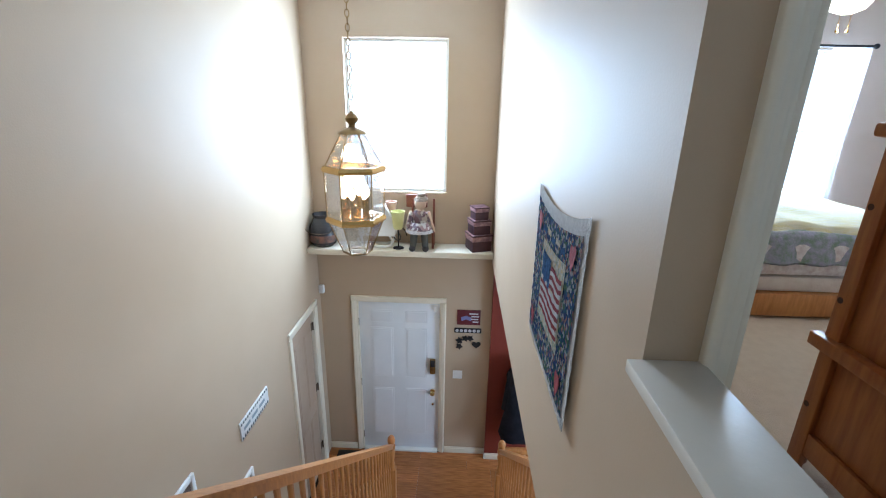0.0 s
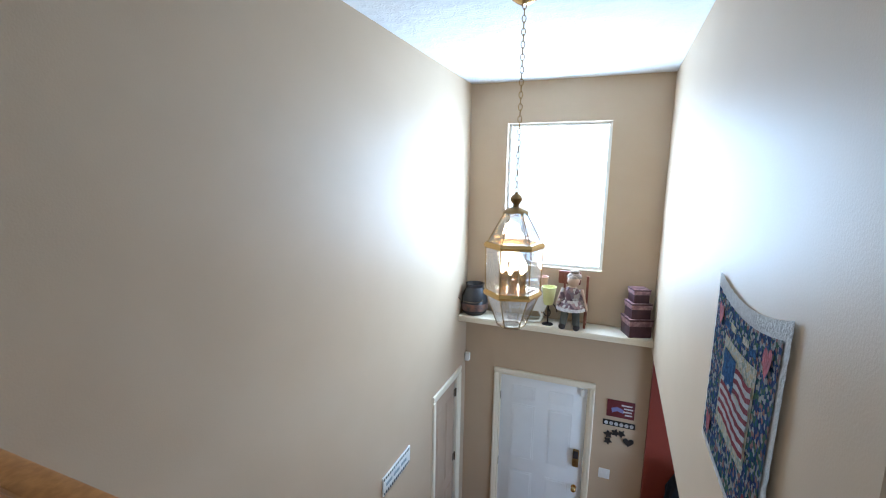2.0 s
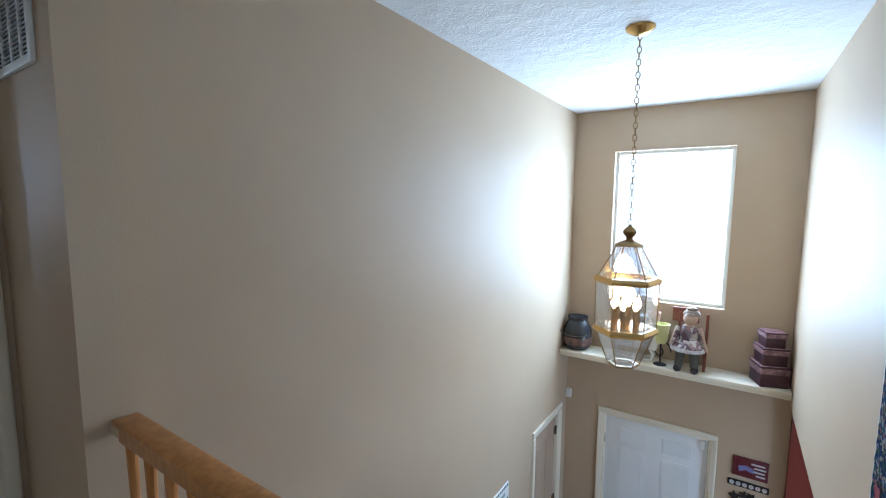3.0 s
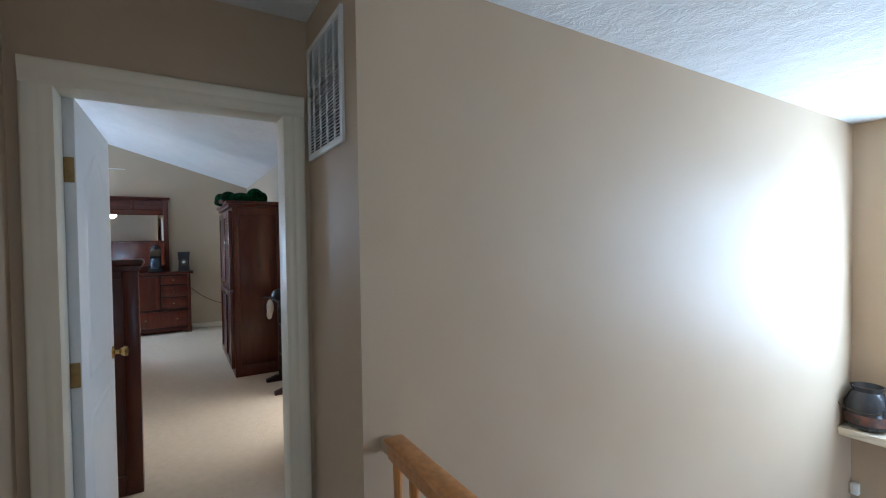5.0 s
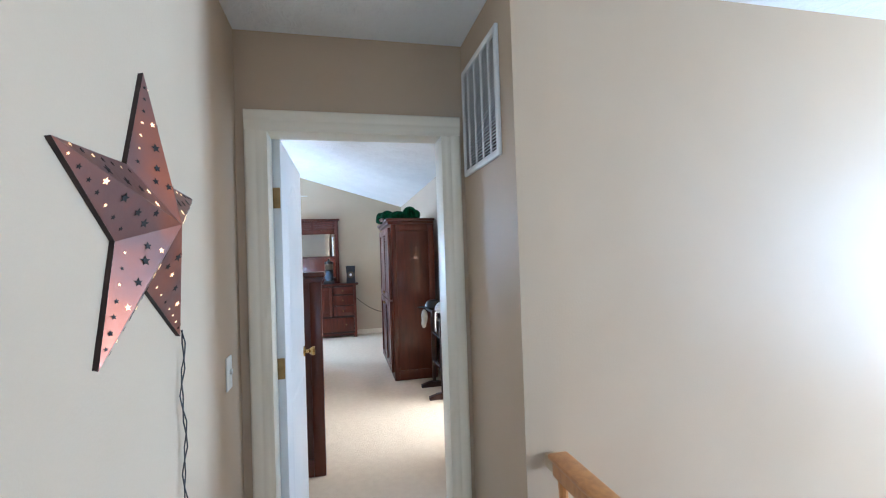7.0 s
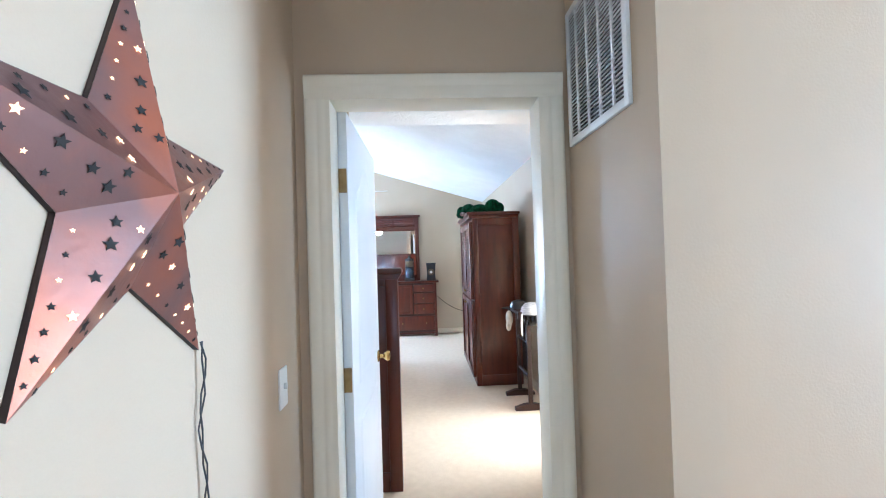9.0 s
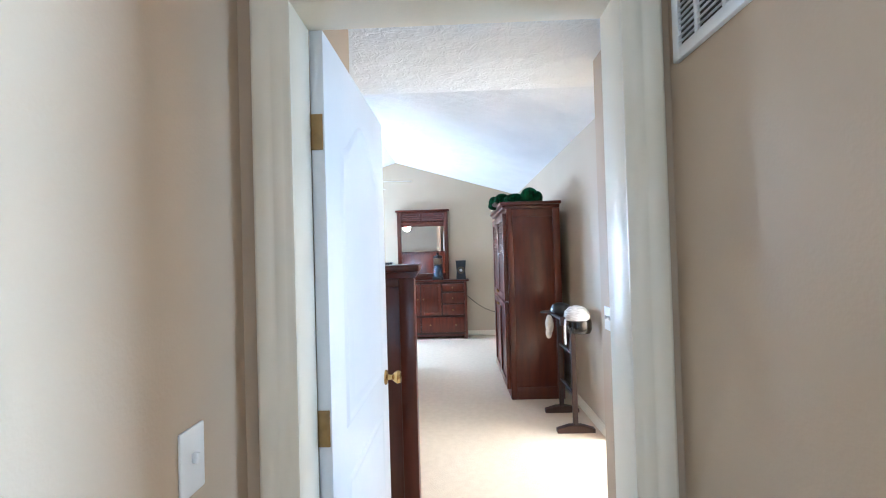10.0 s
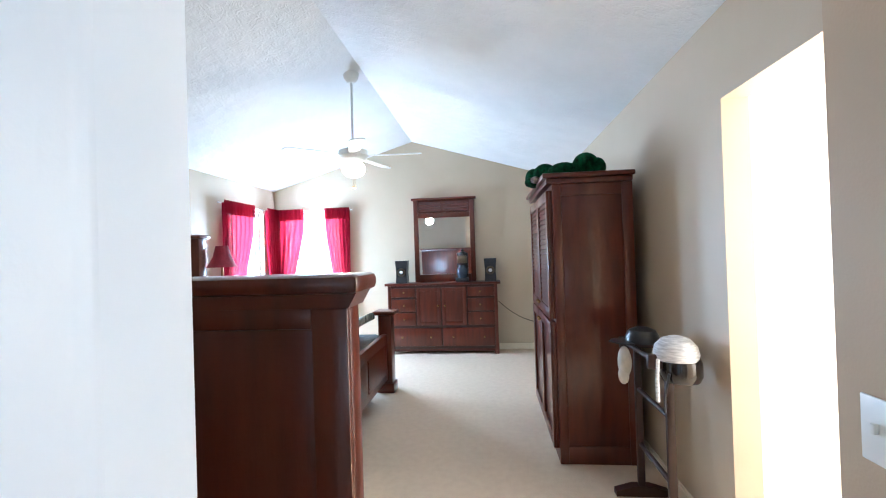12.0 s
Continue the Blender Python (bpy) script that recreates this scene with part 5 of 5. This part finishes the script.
FLORAL = floral("navy_floral_print", [(0.02, 0.035, 0.11), (0.03, 0.06, 0.17), (0.02, 0.09, 0.1), (0.35, 0.33, 0.3), (0.03, 0.05, 0.14), (0.07, 0.13, 0.08), (0.3, 0.16, 0.14), (0.4, 0.4, 0.4), (0.05, 0.1, 0.22)], 78)
FIELD = floral("cream_floral_print", [(0.6, 0.52, 0.38), (0.65, 0.6, 0.5), (0.35, 0.38, 0.3), (0.62, 0.5, 0.3), (0.5, 0.5, 0.46)], 85)
NAVY = floral("blue_patch", [(0.04, 0.1, 0.24), (0.06, 0.14, 0.3), (0.03, 0.07, 0.18)], 60)
REDP = material("red_patch", (0.27, 0.012, 0.02), 0.9, second=(0.2, 0.015, 0.02), scale=40, bump=0.4)
WHP = material("white_patch", (0.66, 0.6, 0.58), 0.9, second=(0.55, 0.48, 0.46), scale=40, bump=0.4)
qpatch("border", 0, 1, 0, 1, 0.0, QBORDER, "quilted cream binding", 0.010)
qpatch("floral_ground", 0.03, 0.95, 0.04, 0.925, 0.003, FLORAL, "navy floral ground")
for k in range(9):
    qpatch("edge_ruffle", k / 9 + 0.01, (k + 1) / 9 - 0.01, 0.0, 0.05, 0.002, QBORDER)
qpatch("centre_field", 0.27, 0.76, 0.26, 0.76, 0.005, FIELD, "cream floral centre")
qpatch("canton", 0.30, 0.50, 0.52, 0.70, 0.0075, NAVY, "blue flag canton")
for k in range(7):
    v = 0.325 + k * 0.053
    u0 = 0.50 if v > 0.5 else 0.30
    qpatch("stripe", u0, 0.74, v, v + 0.026, 0.0075, REDP, "red stripe", wave=0.012)
    if k < 6:
        qpatch("stripe", u0, 0.74, v + 0.0265, v + 0.0525, 0.0072, WHP, "white stripe", wave=0.012)
for k in range(5):
    qpatch("vine", 0.24 + 0.1 * k, 0.33 + 0.1 * k, 0.80 + 0.02 * (k % 2), 0.835 + 0.02 * (k % 2), 0.006, FIELD if k % 2 else NAVY)
for cu, cv in ((0.15, 0.82), (0.85, 0.82), (0.15, 0.16), (0.85, 0.16)):
    b = bm_new()
    ring = []
    for k in range(20):
        a = 2 * math.pi * k / 20
        hx = 16 * math.sin(a) ** 3 / 17
        hy = (13 * math.cos(a) - 5 * math.cos(2 * a) - 2 * math.cos(3 * a) - math.cos(4 * a)) / 17
        ring.append(b.verts.new(qmap(cu + hx * 0.05, cv + hy * 0.085, 0.008)))
    b.faces.new(ring)
    bmesh.ops.solidify(b, geom=b.faces[:], thickness=0.004)
    part("heart", b, REDP, quilt, "red appliqued heart", smooth=None)

# ---- shelf display ----
SZ = -0.081
pot = thing("crock_jug", (-0.98, 4.98, SZ), "dark glazed crock with a wire handle on the shelf", "crock")
part("body", lathe([(0.105, 0), (0.135, 0.03), (0.15, 0.12), (0.146, 0.21), (0.11, 0.285), (0.095, 0.31), (0.108, 0.35), (0.098, 0.35), (0.08, 0.3)], (-0.985, 4.985, SZ), 26), material("dark_crock_glaze", (0.025, 0.028, 0.035), 0.25, second=(0.05, 0.045, 0.045), scale=6), pot)
part("painted_band", lathe([(0.1455, 0), (0.150, 0.025), (0.1525, 0.06), (0.152, 0.08)], (-0.985, 4.985, SZ + 0.055), 26), material("painted_crock_band", (0.2, 0.08, 0.05), 0.5, second=(0.03, 0.03, 0.03), scale=16), pot, "brown painted picture band")
part("handle", addtube(bm_new(), [(-0.985 + 0.14 * math.cos(a), 4.835, SZ + 0.21 - 0.05 * math.sin(a)) for a in [math.pi * k / 10 for k in range(11)]], 0.004, 6), STEEL, pot)

GIFT = material("plum_paper", (0.04, 0.014, 0.024), 0.5, second=(0.065, 0.022, 0.03), scale=14)
BAND = material("mauve_ribbon_band", (0.36, 0.22, 0.22), 0.6, second=(0.16, 0.08, 0.1), scale=24)
z = SZ
for w, h in ((0.108, 0.185), (0.092, 0.155), (0.074, 0.135)):
    gx = thing("gift_box", (0.70, 4.98, z), "plum paper gift box with a printed band in a stack", "box", "stacked gift boxes")
    m = Matrix.Translation((0.70, 4.985, 0)) @ Matrix.Rotation(0.35, 4, "Z")
    for nm, b, mt in (("base", box(-w, w, -w, w, z, z + h * 0.66, 0.003), GIFT), ("lid", box(-w - 0.006, w + 0.006, -w - 0.006, w + 0.006, z + h * 0.62, z + h, 0.003), BAND), ("lid_rim", box(-w - 0.009, w + 0.009, -w - 0.009, w + 0.009, z + h * 0.9, z + h - 0.001, 0.002), GIFT)):
        bmesh.ops.transform(b, matrix=m, verts=b.verts)
        part(nm, b, mt, gx)
    z += h

# small chair with a doll
dc = thing("doll_chair", (0.1, 5.0, SZ), "small red brown wooden doll chair on the shelf", "chair")
RB = material("red_brown_wood", (0.22, 0.06, 0.03), 0.45, second=(0.15, 0.04, 0.02), scale=8)
part("seat", box(-0.03, 0.22, 4.93, 5.1, SZ + 0.2, SZ + 0.22, 0.004), RB, dc)
part("back", box(-0.09, 0.14, 5.085, 5.105, SZ + 0.42, SZ + 0.56, 0.01), RB, dc)
for x in (-0.02, 0.21):
    part("leg", box(x - 0.012, x + 0.012, 5.08, 5.105, SZ, SZ + 0.52, 0.003), RB, dc)
    part("leg", box(x - 0.012, x + 0.012, 4.94, 4.964, SZ, SZ + 0.2, 0.003), RB, dc)


def doll():
    m = floral("doll_patchwork", [(0.16, 0.1, 0.12), (0.3, 0.2, 0.2), (0.5, 0.46, 0.44), (0.12, 0.08, 0.1), (0.4, 0.34, 0.3), (0.2, 0.16, 0.18)], 34)
    b = bm_new()
    x, y, z = 0.07, 4.93, SZ
    addball(b, (x, y, z + 0.33), (0.085, 0.065, 0.12), 18)
    addball(b, (x + 0.01, y - 0.01, z + 0.50), (0.062, 0.058, 0.066), 18)
    addball(b, (x + 0.015, y + 0.015, z + 0.535), (0.075, 0.06, 0.05), 14)
    addball(b, (x + 0.02, y, z + 0.59), (0.05, 0.03, 0.02), 12)
    addlathe(b, [(0.15, 0), (0.14, 0.03), (0.085, 0.1)], (x, y, z + 0.2), 24)
    for s in (-1, 1):
        addrod(b, (x + s * 0.05, y - 0.03, z + 0.22), (x + s * 0.065, y - 0.075, z + 0.05), 0.042, 0.034)
        addball(b, (x + s * 0.07, y - 0.09, z + 0.032), (0.035, 0.055, 0.032))
    addrod(b, (x - 0.08, y, z + 0.41), (x - 0.13, y - 0.06, z + 0.24), 0.03, 0.022)
    addrod(b, (x + 0.08, y, z + 0.41), (x + 0.15, y - 0.02, z + 0.2), 0.03, 0.02)
    ob = single("rag_doll", b, m, "sitting patchwork rag doll on the shelf chair", "doll", smooth=60)
    for cm2 in (material("doll_cloth_skin", (0.55, 0.4, 0.3), 0.9, second=(0.5, 0.35, 0.26)), material("doll_boots", (0.03, 0.02, 0.02), 0.6), material("doll_apron", (0.6, 0.58, 0.58), 0.9, second=(0.4, 0.38, 0.4), scale=60), material("doll_hair", (0.35, 0.28, 0.22), 0.95, second=(0.2, 0.15, 0.12), scale=60, bump=0.6), material("doll_bloomers", (0.09, 0.09, 0.08), 0.9)):
        ob.data.materials.append(cm2)
    for f in ob.data.polygons:
        h, px = f.center.z - z, abs(f.center.x - x)
        if h < 0.068:
            f.material_index = 2
        elif h < 0.13:
            f.material_index = 1
        elif h < 0.205:
            f.material_index = 5
        elif h < 0.262:
            f.material_index = 3
        elif h > 0.525:
            f.material_index = 4
        elif h > 0.43 or px > 0.115:
            f.material_index = 1
    return ob


doll()
ch2 = thing("candle_holder", (-0.16, 4.95, SZ), "wrought iron candle holder with a pale yellow cup", "candle holder")
part("cup", lathe([(0.045, 0), (0.055, 0.03), (0.068, 0.15), (0.076, 0.19), (0.068, 0.19), (0.05, 0.03)], (-0.16, 4.93, SZ + 0.22), 22), material("yellow_glazed_cup", (0.66, 0.64, 0.3), 0.35, second=(0.6, 0.58, 0.25)), ch2, "pale yellow glazed cup")
part("scroll", addtube(bm_new(), [(-0.16 + (0.09 - 0.004 * k) * math.cos(0.35 * k), 4.95, SZ + 0.14 + (0.11 - 0.004 * k) * math.sin(0.35 * k)) for k in range(22)], 0.006, 6), IRON, ch2)
part("stem", rod((-0.16, 4.94, SZ + 0.008), (-0.16, 4.94, SZ + 0.225), 0.008), IRON, ch2)
part("foot", lathe([(0.06, 0), (0.055, 0.008), (0.01, 0.014)], (-0.16, 4.94, SZ), 18), IRON, ch2)
sl = thing("white_sleigh", (-0.36, 4.98, SZ), "white painted wooden sleigh ornament on the shelf", "ornament")
part("body", prism([(-0.58, SZ + 0.13), (-0.2, SZ + 0.13), (-0.17, SZ + 0.3), (-0.24, SZ + 0.36), (-0.3, SZ + 0.46), (-0.42, SZ + 0.44), (-0.5, SZ + 0.28), (-0.6, SZ + 0.26)], "y", 4.93, 5.08), WHITE, sl)
for y in (4.93, 5.07):
    part("runner", addtube(bm_new(), [(-0.6, y, SZ + 0.1), (-0.58, y, SZ + 0.014), (-0.3, y, SZ + 0.014), (-0.24, y, SZ + 0.03), (-0.22, y, SZ + 0.08), (-0.25, y, SZ + 0.13)], 0.013, 8), WHITE, sl)
single("pink_cup", lathe([(0.04, 0), (0.055, 0.08), (0.06, 0.13), (0.05, 0.13), (0.036, 0.01)], (-0.245, 5.04, SZ + 0.36), 18), material("blush_ceramic", (0.6, 0.36, 0.27), 0.4), "blush pink cup behind the candle holder", "cup")

# ---- foyer wall decoration ----
det = thing("motion_detector", (XW + 0.04, YF - 0.03, -0.66), "small white alarm sensor in the wall corner", "sensor")
part("case", box(XW + 0.004, XW + 0.065, YF - 0.06, YF - 0.004, -0.72, -0.62, 0.012), WHITE, det)
part("lens", box(XW + 0.012, XW + 0.055, YF - 0.066, YF - 0.06, -0.71, -0.67, 0.004), WHITE, det)
fs = thing("flag_sign", (0.63, YF, -0.98), "dark red metal sign with a blue flag print", "sign")
part("plate", box(0.495, 0.772, YF - 0.012, YF, -1.085, -0.893, 0.003), material("dark_red_sign", (0.12, 0.01, 0.018), 0.5, second=(0.09, 0.008, 0.014)), fs)
SGW = material("sign_white", (0.62, 0.6, 0.6), 0.6)
part("print", prism([(0.54, -0.985), (0.60, -0.965), (0.66, -0.985), (0.665, -1.03), (0.60, -1.01), (0.55, -1.035)], "y", YF - 0.015, YF - 0.012), material("sign_blue", (0.2, 0.2, 0.42), 0.6), fs)
for k, (a, b_) in enumerate(((0.64, 0.745), (0.665, 0.755), (0.66, 0.745), (0.68, 0.75))):
    part("lettering", box(a, b_, YF - 0.015, YF - 0.012, -0.945 - k * 0.035, -0.93 - k * 0.035), SGW, fs, "unreadable pale lettering bar")
wb = thing("wall_hook_bar", (0.63, YF, -1.16), "scalloped dark iron bar with pale cutouts on the wall", "hook bar")
part("bar", box(0.465, 0.79, YF - 0.01, YF, -1.195, -1.13, 0.006), IRON, wb)
for k in range(6):
    part("cutout", lathe([(0.02, 0), (0.02, 0.003), (0.009, 0.003), (0.009, 0)], (0, 0, 0), 12, pose(0.50 + k * 0.051, YF - 0.01, -1.163, 90, 0, 0)), SGW, wb)
kh = thing("key_holder", (0.63, YF, -1.33), "dark iron leaf and heart wall ornament", "wall ornament")
for x, zz, r, t in ((0.53, -1.30, 0.05, 0.5), (0.60, -1.27, 0.045, 0.1), (0.66, -1.27, 0.045, -0.3), (0.53, -1.38, 0.045, 1.1)):
    poly = [(x + r * (0.55 if k % 2 else 1.0) * math.cos(t + k * math.pi / 5), zz + r * (0.55 if k % 2 else 1.0) * math.sin(t + k * math.pi / 5)) for k in range(10)]
    part("leaf", prism(poly, "y", YF - 0.012, YF), IRON, kh)
poly = []
for k in range(20):
    a = 2 * math.pi * k / 20
    poly.append((0.735 + 0.055 * math.sin(a) ** 3, -1.35 + 0.05 * (13 * math.cos(a) - 5 * math.cos(2 * a) - 2 * math.cos(3 * a) - math.cos(4 * a)) / 16))
part("heart", prism(poly, "y", YF - 0.014, YF), IRON, kh)

CHK = material("sign_dark_check", (0.05, 0.08, 0.08), 0.6)
ws = thing("wall_sign", (XW, 3.33, -0.97), "white wooden sign with a checked border on the stair wall", "sign")
part("board", box(XW, XW + 0.014, 3.105, 3.588, -1.07, -0.912, 0.003), WHITE, ws)
for k in range(14):
    for zz in (-1.062, -0.94):
        part("check", box(XW + 0.014, XW + 0.016, 3.112 + k * 0.0338, 3.129 + k * 0.0338, zz, zz + 0.02), CHK, ws, "dark border check", None)
for k in range(3):
    part("lettering", box(XW + 0.014, XW + 0.016, 3.15 + k * 0.13, 3.25 + k * 0.13, -1.005, -0.977), material("sign_grey", (0.3, 0.36, 0.38), 0.6), ws, "unreadable grey lettering bar", None)


def picture(y0, y1, z0, z1, label):
    ob = thing("picture_frame", (XW, (y0 + y1) / 2, z0), label, "picture", "stair wall pictures")
    w = 0.035
    for a, b_, c, d in ((y0, y0 + w, z0, z1), (y1 - w, y1, z0, z1), (y0 + w, y1 - w, z0, z0 + w), (y0 + w, y1 - w, z1 - w, z1)):
        part("frame", box(XW, XW + 0.02, a, b_, c, d, 0.004), WHITE, ob)
    part("image", box(XW, XW + 0.006, y0 + w, y1 - w, z0 + w, z1 - w), material("dim_print", (0.2, 0.15, 0.12), 0.4, second=(0.05, 0.04, 0.05), scale=6), ob, "dim brown print", None)


picture(2.86, 3.19, -1.80, -1.385, "white framed small picture on the stair wall")
picture(2.12, 2.53, -1.35, -0.785, "white framed tall picture on the stair wall")

# coats on the red wall
co = thing("hanging_coat", (1.3, 4.98, -2.4), "black winter coat hanging on the red wall", "coat")
bm = lathe([(0.05, 0), (0.13, -0.06), (0.17, -0.2), (0.18, -0.55), (0.22, -0.95), (0.2, -1.05)], (1.27, 4.9, -1.42), 22)
for v in bm.verts:
    v.co.x += 0.06 * noise.noise(v.co * 6)
    v.co.y = 4.9 + (v.co.y - 4.9) * 0.75 + 0.02 * noise.noise(v.co * 9)
part("body", bm, material("black_coat_cloth", (0.012, 0.013, 0.018), 0.8, second=(0.02, 0.02, 0.026), scale=12, bump=0.4, spec=0.1), co)
part("sleeve", rod((1.17, 4.9, -1.55), (1.1, 4.88, -2.05), 0.055, 0.045), bpy.data.materials["black_coat_cloth"], co)
part("hook", addtube(bm_new(), [(1.27, 5.06, -1.38), (1.27, 4.98, -1.4), (1.27, 4.9, -1.415)], 0.008), IRON, co)

rg = thing("floor_register", (-0.8, 5.02, ZF), "dark metal floor register by the front door", "floor vent")
part("frame", box(-1.02, -0.52, 4.94, 5.09, ZF + 0.002, ZF + 0.008, 0.002), IRON, rg)
for k in range(12):
    part("bar", box(-0.99 + k * 0.039, -0.98 + k * 0.039, 4.95, 5.08, ZF + 0.008, ZF + 0.011), IRON, rg)

# ---- foyer planks ----
floor_low = bpy.data.objects["floor_low"]
pl = {}
for L in (1.2, 0.9, 0.6):
    me = mesh_of("plank", box(0, L - 0.002, 0, 0.127, -0.014, 0, 0.0012), PLANKW, None)
    pl[L] = me
rnd = random.Random(3)
y = 0.75
while y < 5.10:
    x = -1.128
    while x < 2.6:
        L = rnd.choice((1.2, 0.9, 1.2, 0.6))
        if x + L > -1.13:
            o = new("plank", pl[L])
            o.parent = floor_low
            o.location = (x, y, ZF)
        x += L
    y += 0.129
